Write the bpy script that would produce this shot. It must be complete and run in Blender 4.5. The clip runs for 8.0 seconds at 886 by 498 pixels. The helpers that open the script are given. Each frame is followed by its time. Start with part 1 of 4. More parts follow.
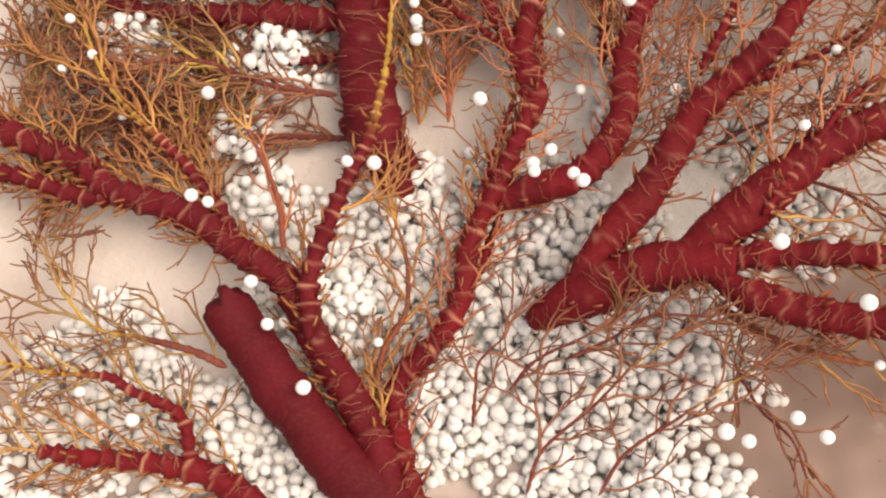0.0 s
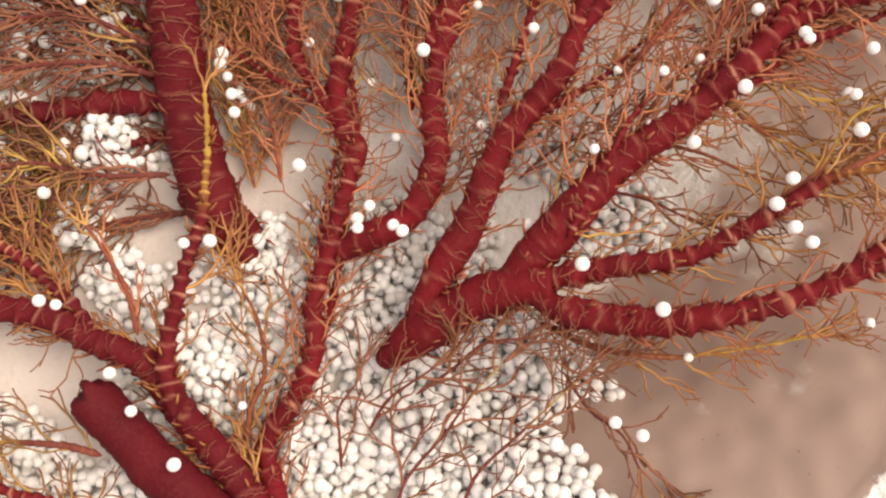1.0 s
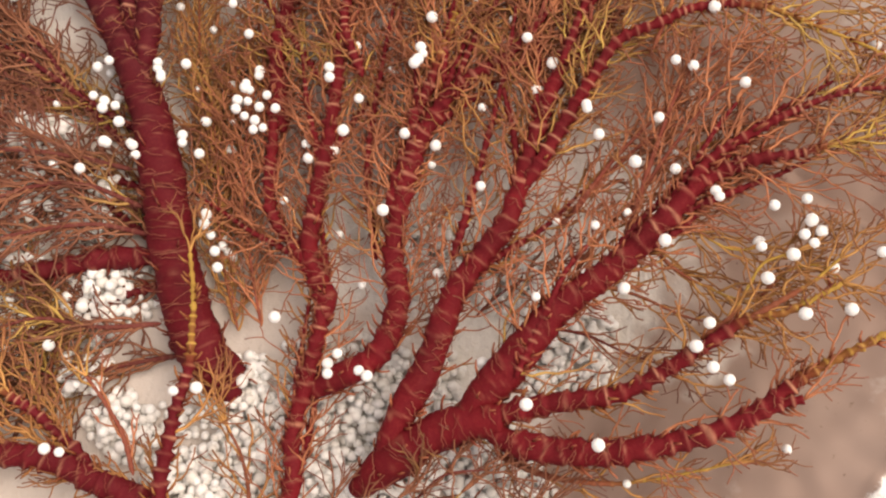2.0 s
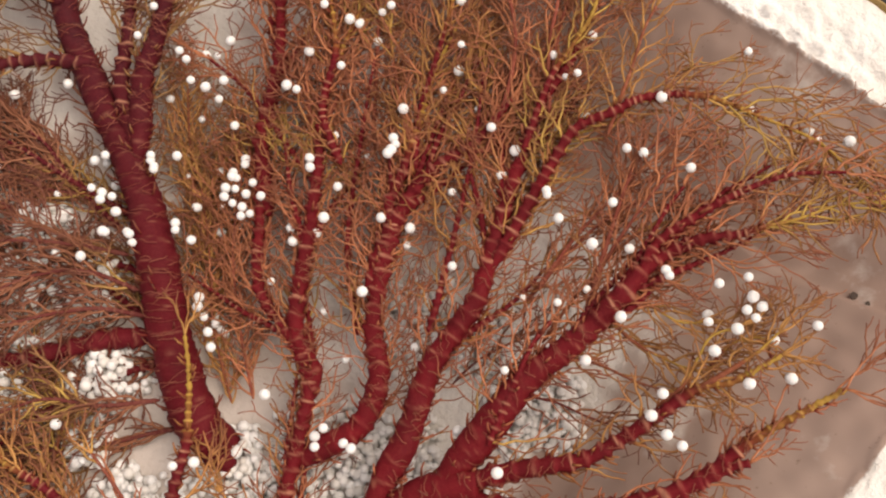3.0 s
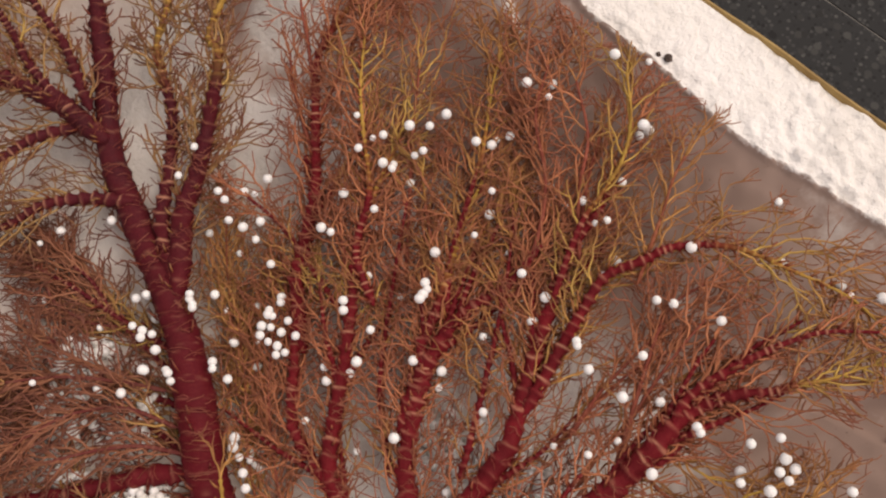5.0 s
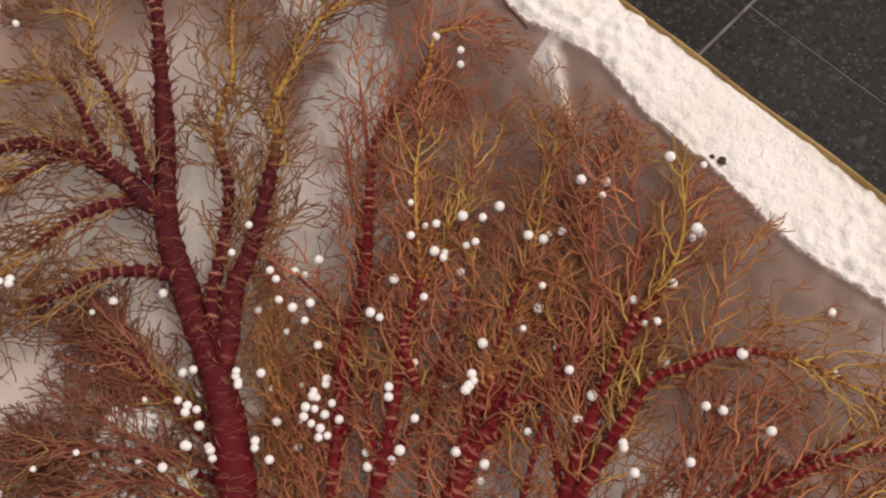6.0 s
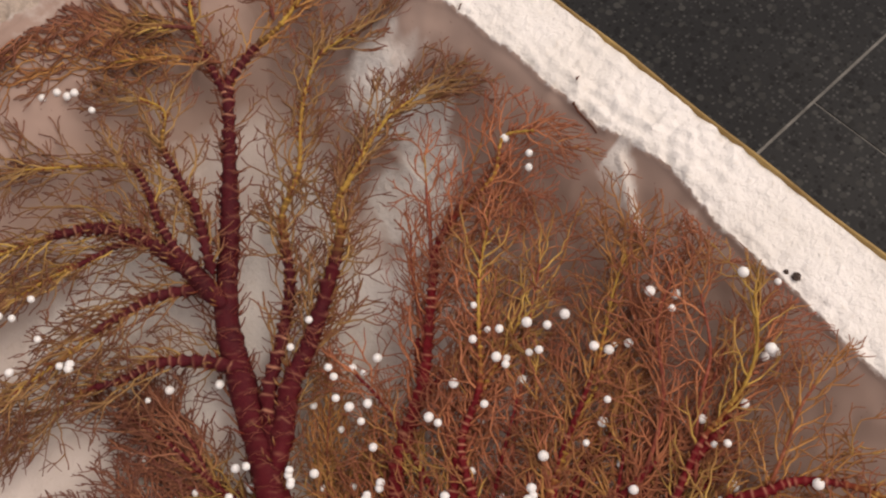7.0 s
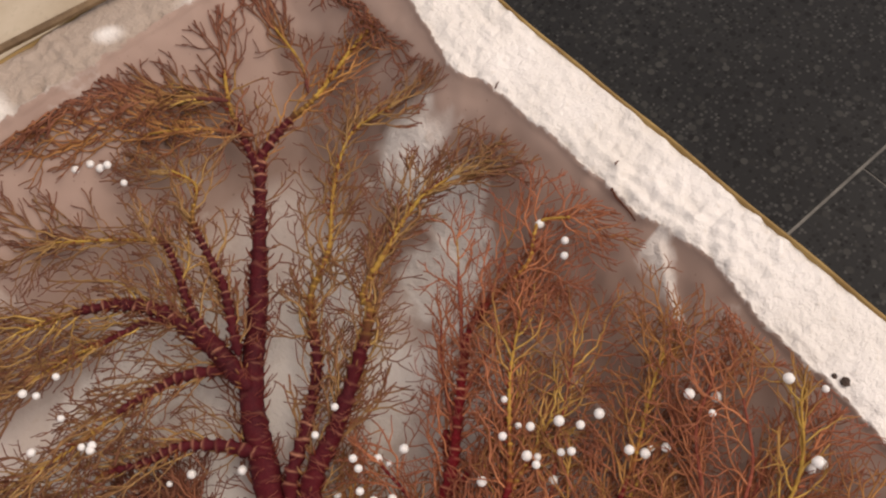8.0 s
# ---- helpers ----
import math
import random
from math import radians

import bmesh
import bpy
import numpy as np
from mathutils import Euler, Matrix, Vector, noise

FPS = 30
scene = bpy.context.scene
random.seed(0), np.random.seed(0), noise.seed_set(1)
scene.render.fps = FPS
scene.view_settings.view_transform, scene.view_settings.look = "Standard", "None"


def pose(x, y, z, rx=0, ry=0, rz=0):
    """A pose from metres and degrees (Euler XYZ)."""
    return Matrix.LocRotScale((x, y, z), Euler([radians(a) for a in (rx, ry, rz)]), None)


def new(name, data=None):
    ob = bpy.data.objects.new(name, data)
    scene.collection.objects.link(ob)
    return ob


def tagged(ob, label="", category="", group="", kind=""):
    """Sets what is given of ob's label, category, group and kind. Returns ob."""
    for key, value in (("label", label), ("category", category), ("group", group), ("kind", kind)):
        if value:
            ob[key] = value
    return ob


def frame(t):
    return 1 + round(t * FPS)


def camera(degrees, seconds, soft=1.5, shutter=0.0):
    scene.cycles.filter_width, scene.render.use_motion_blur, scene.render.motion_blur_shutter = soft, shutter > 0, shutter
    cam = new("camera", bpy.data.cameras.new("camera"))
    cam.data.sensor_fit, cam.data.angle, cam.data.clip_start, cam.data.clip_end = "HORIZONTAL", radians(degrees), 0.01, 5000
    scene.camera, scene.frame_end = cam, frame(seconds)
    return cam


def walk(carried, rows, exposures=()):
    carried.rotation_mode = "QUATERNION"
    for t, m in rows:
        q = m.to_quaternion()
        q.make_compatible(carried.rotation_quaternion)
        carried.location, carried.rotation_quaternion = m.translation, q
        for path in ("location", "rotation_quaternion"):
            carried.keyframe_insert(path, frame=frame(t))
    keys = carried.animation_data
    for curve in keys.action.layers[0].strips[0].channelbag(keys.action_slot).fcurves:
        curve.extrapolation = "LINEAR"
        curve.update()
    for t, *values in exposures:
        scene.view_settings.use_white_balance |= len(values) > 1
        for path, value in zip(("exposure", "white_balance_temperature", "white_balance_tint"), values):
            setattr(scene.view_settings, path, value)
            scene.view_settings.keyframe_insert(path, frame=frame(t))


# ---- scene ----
cam = camera(52.6, 8.0, soft=2.2)
METRES, EYE, TILT, LEAN, TURN = 0.3, 0.45, -76.5, -3.0, 0.0
ROWS = [
    (0.0, 0.0, 0.0, 0.0, -0.0, 0.0, -0.0),
    (0.5, 0.0233, 0.0548, 0.0019, -4.19, -2.44, 4.77),
    (1.0, 0.1227, -0.0683, 0.0908, -3.86, -2.94, 9.11),
    (1.5, 0.1711, -0.1388, 0.1451, -3.34, -1.0, 10.53),
    (3.0, 0.2392, -0.2847, 0.2676, -3.33, 1.36, 12.75),
    (3.5, 0.2671, -0.3092, 0.2942, -2.32, 1.83, 13.92),
    (4.0, 0.2885, -0.3242, 0.3268, -1.17, 2.72, 14.06),
    (5.5, 0.2794, -0.3052, 0.4536, -0.21, 5.55, 11.29),
    (6.0, 0.26, -0.3226, 0.4739, 0.66, 7.83, 9.88),
    (6.5, 0.2527, -0.3261, 0.4932, 1.66, 9.75, 8.84),
    (7.0, 0.2363, -0.3141, 0.5392, 2.9, 12.27, 7.21),
    (7.5, 0.2377, -0.3012, 0.5714, 3.75, 13.97, 5.97),
    (8.0, 0.2559, -0.2944, 0.6359, 5.0, 14.29, 5.52),
]
walk_rows = [(t, pose(0, 0, EYE, TILT, LEAN, TURN) @ pose(METRES * x, METRES * y, METRES * z, 90 + pitch, roll, yaw)) for t, x, y, z, yaw, pitch, roll in ROWS]
walk(cam, walk_rows, exposures=[(0.0, 0.89, 8100, 17), (1.5, 0.83, 8100, 17), (3.5, 0.41, 7850, 17), (5.5, 0.15, 7650, 20), (8.0, 0.05, 7750, 20)])

# ---- light: low daylight from beyond the long rim, soft sky ----
SUN_TURN, SUN_HEIGHT = 0.0, 64.0
world = bpy.data.worlds.new("sky")
scene.world = world
world.use_nodes = True
sky = world.node_tree.nodes.new("ShaderNodeTexSky")
sky.sky_type, sky.sun_disc = "NISHITA", False
sky.sun_elevation, sky.sun_rotation = radians(SUN_HEIGHT), radians(90 - SUN_TURN)
haze = world.node_tree.nodes.new("ShaderNodeHueSaturation")
haze.inputs["Saturation"].default_value = 0.3
world.node_tree.links.new(sky.outputs[0], haze.inputs["Color"])
world.node_tree.links.new(haze.outputs[0], world.node_tree.nodes["Background"].inputs[0])
world.node_tree.nodes["Background"].inputs[1].default_value = 0.155
sun = new("sun", bpy.data.lights.new("sun", "SUN"))
sun.data.energy, sun.data.angle, sun.data.color = 1.65, radians(55), (1.0, 0.95, 0.87)
sun.matrix_world = pose(0, 0, 3, 90 - SUN_HEIGHT, 0, SUN_TURN + 90)


# ---- materials ----
def material(name, rough=0.6, spec=0.4):
    m = bpy.data.materials.new(name)
    m.use_nodes = True
    b = m.node_tree.nodes["Principled BSDF"]
    b.inputs["Roughness"].default_value = rough
    b.inputs["Specular IOR Level"].default_value = spec
    return m, m.node_tree.nodes, m.node_tree.links, b


def noise_tex(nodes, links, scale, detail=4.0, rough=0.55):
    co = nodes.new("ShaderNodeTexCoord")
    n = nodes.new("ShaderNodeTexNoise")
    n.inputs["Scale"].default_value, n.inputs["Detail"].default_value, n.inputs["Roughness"].default_value = scale, detail, rough
    links.new(co.outputs["Object"], n.inputs["Vector"])
    return n


def voronoi(nodes, links, scale, feature="F1"):
    co = nodes.new("ShaderNodeTexCoord")
    v = nodes.new("ShaderNodeTexVoronoi")
    v.feature = feature
    v.inputs["Scale"].default_value = scale
    links.new(co.outputs["Object"], v.inputs["Vector"])
    return v


def ramp(nodes, links, fac, stops):
    r = nodes.new("ShaderNodeValToRGB")
    while len(r.color_ramp.elements) < len(stops):
        r.color_ramp.elements.new(0.5)
    for e, (p, c) in zip(r.color_ramp.elements, stops):
        e.position, e.color = p, (*c, 1)
    links.new(fac, r.inputs[0])
    return r.outputs[0]


def mix(nodes, links, fac, a, b, mode="MIX"):
    n = nodes.new("ShaderNodeMix")
    n.data_type, n.blend_type = "RGBA", mode
    for sock, v in ((n.inputs[0], fac), (n.inputs[6], a), (n.inputs[7], b)):
        if isinstance(v, (int, float)):
            sock.default_value = v
        elif isinstance(v, tuple):
            sock.default_value = (*v, 1)
        else:
            links.new(v, sock)
    return n.outputs[2]


def bump(nodes, links, bsdf, height, strength, distance, chain=None):
    n = nodes.new("ShaderNodeBump")
    n.inputs["Strength"].default_value, n.inputs["Distance"].default_value = strength, distance
    links.new(height, n.inputs["Height"])
    if chain:
        links.new(chain.outputs[0], n.inputs["Normal"])
    links.new(n.outputs[0], bsdf.inputs["Normal"])
    return n


def foam_material():
    """White broken foam; past the cavity's edge the old tan skin, darkened for wall shade, with worn and brightened
    white patches. tint: red, how much skin is left; green, the way in from the edge; blue, shade painted on the short
    rim.
    """
    m, N, L, b = material("white_foam", 0.75, 0.2)
    st = N.new("ShaderNodeAttribute")
    st.attribute_name = "tint"
    sep = N.new("ShaderNodeSeparateColor")
    L.new(st.outputs["Color"], sep.inputs[0])

    def calc(op, a, c):
        n = N.new("ShaderNodeMath")
        n.operation = op
        for sock, v in zip(n.inputs, (a, c)):
            if isinstance(v, (int, float)):
                sock.default_value = v
            else:
                L.new(v, sock)
        return n.outputs[0]

    big, mid, fine, cell = noise_tex(N, L, 14, 5), noise_tex(N, L, 60, 5), noise_tex(N, L, 260, 3), voronoi(N, L, 190)
    tear = noise_tex(N, L, 130, 5, 0.7)
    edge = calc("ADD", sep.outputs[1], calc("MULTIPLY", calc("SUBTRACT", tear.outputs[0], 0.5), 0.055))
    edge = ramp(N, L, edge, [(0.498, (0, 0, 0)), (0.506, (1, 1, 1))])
    skin_mask = calc("MULTIPLY", edge, sep.outputs[0])
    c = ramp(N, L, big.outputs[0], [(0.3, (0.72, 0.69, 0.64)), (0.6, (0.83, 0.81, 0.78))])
    # the short rim's shade, mixed into the colour as tan
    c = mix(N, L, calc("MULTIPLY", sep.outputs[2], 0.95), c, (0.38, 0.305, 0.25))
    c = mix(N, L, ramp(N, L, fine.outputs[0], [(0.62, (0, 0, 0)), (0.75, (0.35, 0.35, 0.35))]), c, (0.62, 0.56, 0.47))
    # old skin's tan, set darker to carry the shade of the cavity walls
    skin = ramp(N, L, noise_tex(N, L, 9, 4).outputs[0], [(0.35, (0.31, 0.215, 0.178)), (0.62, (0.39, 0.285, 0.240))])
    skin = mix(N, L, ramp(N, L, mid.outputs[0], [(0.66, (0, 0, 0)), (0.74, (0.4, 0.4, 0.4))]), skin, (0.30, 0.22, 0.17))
    speck = ramp(N, L, noise_tex(N, L, 420, 2, 0.5).outputs[0], [(0.70, (0, 0, 0)), (0.76, (0.6, 0.6, 0.6))])
    skin = mix(N, L, speck, skin, (0.16, 0.10, 0.07))
    white = ramp(N, L, noise_tex(N, L, 17, 6, 0.65).outputs[0], [(0.62, (0, 0, 0)), (0.74, (0.6, 0.6, 0.6))])
    skin = mix(N, L, white, skin, (0.70, 0.66, 0.62))
    L.new(mix(N, L, skin_mask, c, skin), b.inputs["Base Color"])
    rough = mix(N, L, white, (0.3, 0.3, 0.3), cell.outputs[0])
    h = mix(N, L, skin_mask, cell.outputs[0], rough)
    b0 = bump(N, L, b, mix(N, L, skin_mask, tear.outputs[0], (0.5, 0.5, 0.5)), 0.7, 0.004)
    b1 = bump(N, L, b, mix(N, L, skin_mask, fine.outputs[0], (0.5, 0.5, 0.5)), 0.4, 0.0016, b0)
    bump(N, L, b, h, 0.18, 0.0018, b1)
    return m


def bead_material():
    m, N, L, b = material("bead_foam", 0.5, 0.4)
    cell = voronoi(N, L, 1100)
    geo = N.new("ShaderNodeNewGeometry")
    c = ramp(N, L, geo.outputs["Random Per Island"], [(0.0, (0.66, 0.64, 0.60)), (0.3, (0.75, 0.74, 0.72)), (1.0, (0.81, 0.81, 0.80))])
    L.new(c, b.inputs["Base Color"])
    b.inputs["Subsurface Weight"].default_value = 0.5
    b.inputs["Subsurface Radius"].default_value = (0.002, 0.002, 0.002)
    bump(N, L, b, cell.outputs[0], 0.2, 0.0004)
    return m


def coral_material(name, rough):
    m, N, L, b = material(name, rough, 0.15)
    a = N.new("ShaderNodeAttribute")
    a.attribute_name = "tint"
    grain, wear = noise_tex(N, L, 900, 3), noise_tex(N, L, 120, 4)
    c = mix(N, L, ramp(N, L, grain.outputs[0], [(0.45, (0, 0, 0)), (0.8, (0.10, 0.10, 0.10))]), a.outputs["Color"], (0.42, 0.10, 0.06))
    c = mix(N, L, ramp(N, L, wear.outputs[0], [(0.35, (0.4, 0.4, 0.4)), (0.6, (0, 0, 0))]), c, (0.10, 0.006, 0.010) if name == "coral_bark" else (0.16, 0.05, 0.02))
    L.new(c, b.inputs["Base Color"])
    bump(N, L, b, grain.outputs[0], 0.4, 0.0008)
    return m


def terrazzo_material():
    m, N, L, b = material("terrazzo", 0.55, 0.15)
    info = N.new("ShaderNodeObjectInfo")
    v1, v2, big = voronoi(N, L, 260), voronoi(N, L, 95), noise_tex(N, L, 7, 5)
    base = ramp(N, L, big.outputs[0], [(0.3, (0.020, 0.021, 0.023)), (0.7, (0.036, 0.037, 0.038))])
    k1 = mix(N, L, ramp(N, L, v1.outputs["Distance"], [(0.34, (1, 1, 1)), (0.46, (0, 0, 0))]), base, ramp(N, L, v1.outputs["Color"], [(0.25, (0.010, 0.010, 0.011)), (0.5, (0.036, 0.037, 0.039)), (0.9, (0.11, 0.11, 0.105))]))
    k2 = mix(N, L, ramp(N, L, v2.outputs["Distance"], [(0.26, (1, 1, 1)), (0.36, (0, 0, 0))]), k1, ramp(N, L, v2.outputs["Color"], [(0.3, (0.012, 0.012, 0.013)), (0.9, (0.09, 0.09, 0.085))]))
    tile = ramp(N, L, info.outputs["Random"], [(0.0, (0.45, 0.46, 0.46)), (1.0, (0.54, 0.55, 0.55))])
    L.new(mix(N, L, 1.0, k2, tile, "MULTIPLY"), b.inputs["Base Color"])
    bump(N, L, b, big.outputs[0], 0.1, 0.002)
    return m


def plain_material(name, c1, c2, scale, rough=0.6, depth=0.001):
    m, N, L, b = material(name, rough, 0.35)
    n, f = noise_tex(N, L, scale, 5), noise_tex(N, L, scale * 9, 3)
    c = ramp(N, L, n.outputs[0], [(0.35, c1), (0.65, c2)])
    L.new(mix(N, L, ramp(N, L, f.outputs[0], [(0.6, (0, 0, 0)), (0.8, (0.4, 0.4, 0.4))]), c, tuple(v * 0.5 for v in c1)), b.inputs["Base Color"])
    bump(N, L, b, f.outputs[0], 0.3, depth)
    return m


FOAM, BEAD = foam_material(), bead_material()
BARK, TWIG, TERRAZZO = coral_material("coral_bark", 0.7), coral_material("coral_twig", 0.6), terrazzo_material()
SKIN = plain_material("ochre_skin", (0.22, 0.13, 0.04), (0.36, 0.24, 0.085), 40)
GROUT = plain_material("grout", (0.10, 0.097, 0.09), (0.17, 0.165, 0.15), 60, 0.8)
BOARD = plain_material("cream_board", (0.40, 0.33, 0.24), (0.50, 0.43, 0.33), 25)
BATTEN = plain_material("brown_batten", (0.10, 0.06, 0.03), (0.20, 0.13, 0.07), 70)
DIRT = plain_material("dirt", (0.03, 0.018, 0.012), (0.07, 0.04, 0.03), 300)


# ---- helpers of this scene ----
def mesh_of(name, verts, faces, mat, tint=None, smooth=True):
    me = bpy.data.meshes.new(name)
    me.from_pydata(verts, [], faces)
    me.materials.append(mat)
    if smooth:
        me.polygons.foreach_set("use_smooth", [True] * len(me.polygons))
    if tint is not None:
        a = me.color_attributes.new("tint", "FLOAT_COLOR", "POINT")
        a.data.foreach_set("color", np.asarray(tint, dtype=np.float32).ravel())
    me.update()
    return me


def child(name, me, parent, label="", kind=""):
    ob = new(name, me)
    ob.parent = parent
    return tagged(ob, label, kind=kind)


def part(name, bm, mat, parent, label=""):
    me = bpy.data.meshes.new(name)
    bm.to_mesh(me)
    bm.free()
    me.materials.append(mat)
    return child(name, me, parent, label)


def box_bm(x0, y0, z0, x1, y1, z1, bevel=0.0):
    bm = bmesh.new()
    bmesh.ops.create_cube(bm, size=1)
    for v in bm.verts:
        v.co = Vector((x0 if v.co.x < 0 else x1, y0 if v.co.y < 0 else y1, z0 if v.co.z < 0 else z1))
    if bevel:
        bmesh.ops.bevel(bm, geom=list(bm.edges), offset=bevel, segments=1, affect="EDGES")
    return bm


# ---- plan: the box stands turned on the floor ----
BOX_TURN = 36.25
FLOOR_Z, RIM_Z = -0.05, 0.225
INNER = (-0.17, -0.118, 0.337, 0.455)
OUTER = (-0.21, -0.158, 0.377, 0.487)
U = Vector((math.cos(radians(BOX_TURN)), math.sin(radians(BOX_TURN)), 0))
V = Vector((-U.y, U.x, 0))


def box_to_world(u, v):
    p = U * u + V * v
    return p.x, p.y


def world_to_box(x, y):
    return x * U.x + y * U.y, x * V.x + y * V.y


def inside(u, v):
    """Distance inwards from the cavity's rounded edge; negative on the rim."""
    cx, cy = (INNER[0] + INNER[2]) / 2, (INNER[1] + INNER[3]) / 2
    r = 0.05
    qx = abs(u - cx) - (INNER[2] - INNER[0]) / 2 + r
    qy = abs(v - cy) - (INNER[3] - INNER[1]) / 2 + r
    return r - math.hypot(max(qx, 0), max(qy, 0)) - min(max(qx, qy), 0)


# where loose beads lie in heaps: x, y, reach
HEAPS = [(-0.012, 0.050, 0.030), (0.011, 0.070, 0.030), (0.045, 0.048, 0.034), (0.096, 0.037, 0.024), (0.015, 0.022, 0.032), (0.060, 0.018, 0.036),
         (-0.095, 0.034, 0.020), (-0.100, 0.012, 0.020), (-0.078, 0.016, 0.018), (-0.054, 0.008, 0.022), (-0.045, 0.140, 0.017), (-0.043, 0.088, 0.014)]
HEAPS += [(0.004, 0.090, 0.017), (0.055, 0.080, 0.022), (-0.084, 0.134, 0.010), (-0.025, -0.010, 0.030), (0.078, -0.012, 0.030), (-0.050, 0.180, 0.018),
          (0.091, 0.140, 0.018), (0.124, 0.116, 0.016), (0.029, 0.214, 0.016), (-0.078, 0.165, 0.012)]
HEAPS += [(-0.075, 0.190, 0.015), (-0.092, 0.150, 0.013), (-0.055, 0.112, 0.010), (0.084, 0.125, 0.012), (0.112, 0.128, 0.010), (0.032, 0.100, 0.010), (0.080, 0.078, 0.014), (-0.065, 0.215, 0.014), (0.006, 0.150, 0.007), (0.000, -0.035, 0.030), (0.045, -0.040, 0.034), (0.100, -0.045, 0.030), (-0.060, -0.030, 0.030), (-0.100, -0.020, 0.024), (0.138, 0.085, 0.020)]


def heap(x, y):
    s = -0.25
    for hx, hy, r in HEAPS:
        s = max(s, 1.25 - math.hypot(x - hx, y - hy) / r)
    return s + noise.noise((x * 70, y * 70, 2.0)) * 0.45


def edge_in(u, v):
    """The way in from the torn edge, which wanders along the long rim."""
    wave = -0.006 * math.exp(-((v - 0.045) / 0.035) ** 2) + 0.007 * math.exp(-((v - 0.168) / 0.022) ** 2) - 0.007 * math.exp(-((v - 0.326) / 0.018) ** 2) + 0.006 * math.exp(-((v - 0.38) / 0.02) ** 2)
    d = inside(u, v) + (wave + 0.003 if u > 0.28 else 0)
    return d + noise.noise((u * 30, v * 30, 3.0)) * 0.0015 + noise.noise((u * 110, v * 110, 7.0)) * 0.0018


def foam_height(u, v):
    d = edge_in(u, v)
    if d < 0:
        k = min(1, -d / 0.012)
        patch = max(0.0, noise.noise((u * 16, v * 16, 2.0)) + 0.15)
        rough = (noise.noise((u * 70, v * 70, 1.0)) * 0.0020 + noise.noise((u * 190, v * 190, 5.0)) * 0.0020) * (0.25 + 2.0 * patch + 0.9 * math.exp(d / 0.010))
        return RIM_Z - 0.002 * (1 - k) ** 2 + rough
    x = min(1.0, d / 0.105)
    wall = 0.003 * min(1, d / 0.0015) + 0.074 * (x - 0.25 * x ** 4) / 0.75
    # a torn strip runs down the wall below the notch
    s = (0.186 - v) / 0.034
    if 0 < s < 1:
        off = u - (0.338 - 0.020 * s)
        wall -= 0.0022 * math.exp(-(off / 0.0022) ** 2) * (1 - s * s)
        wall += 0.003 * math.exp(-((off - 0.008) / 0.007) ** 2) * (1 - s)
    return RIM_Z - wall + noise.noise((u * 12, v * 12, 9.0)) * 0.003 * min(1, d / 0.05)


# worn white patches, several added and widened to paint light onto the bottom
WORN_LIT = [(0.150, 0.015, 0.048), (0.188, -0.010, 0.045), (0.200, 0.035, 0.030), (0.170, 0.285, 0.040), (0.215, 0.235, 0.032), (0.265, 0.262, 0.027), (0.293, 0.275, 0.022),
        (0.295, 0.315, 0.025), (0.205, 0.300, 0.038), (0.112, 0.262, 0.024), (0.153, 0.060, 0.040), (0.130, 0.335, 0.036), (0.080, 0.300, 0.030)]


def foam_skin(u, v):
    """How much of the old skin is left: 1 on clean skin, less on worn and brightened patches and in the torn strip
    below the notch.
    """
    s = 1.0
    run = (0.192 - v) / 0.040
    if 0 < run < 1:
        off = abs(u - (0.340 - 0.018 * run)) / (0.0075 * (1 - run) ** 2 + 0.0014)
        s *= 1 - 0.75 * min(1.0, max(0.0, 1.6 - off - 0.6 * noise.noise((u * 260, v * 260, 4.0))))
    for px, py, pr in WORN_LIT:
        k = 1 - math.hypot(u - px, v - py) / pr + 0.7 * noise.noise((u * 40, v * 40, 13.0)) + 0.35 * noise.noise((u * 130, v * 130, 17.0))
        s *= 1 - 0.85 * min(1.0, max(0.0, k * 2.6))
    # the bottom is paler than the walls
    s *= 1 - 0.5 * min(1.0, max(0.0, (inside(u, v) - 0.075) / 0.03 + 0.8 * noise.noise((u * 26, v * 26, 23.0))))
    # white under the bead heaps, to brighten the gaps between beads
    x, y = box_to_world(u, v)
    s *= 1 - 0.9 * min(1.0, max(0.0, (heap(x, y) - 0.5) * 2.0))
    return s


def rim_shade(u, v):
    """Shade painted as darker tan on the short rim, broken in spots."""
    k = (v - 0.425 - 0.6 * max(0.0, u - 0.24)) / 0.03 - max(0.0, 2.5 * noise.noise((u * 45, v * 45, 19.0)))
    return min(1.0, max(0.0, k))


def bed_height(x, y):
    return foam_height(*world_to_box(x, y))


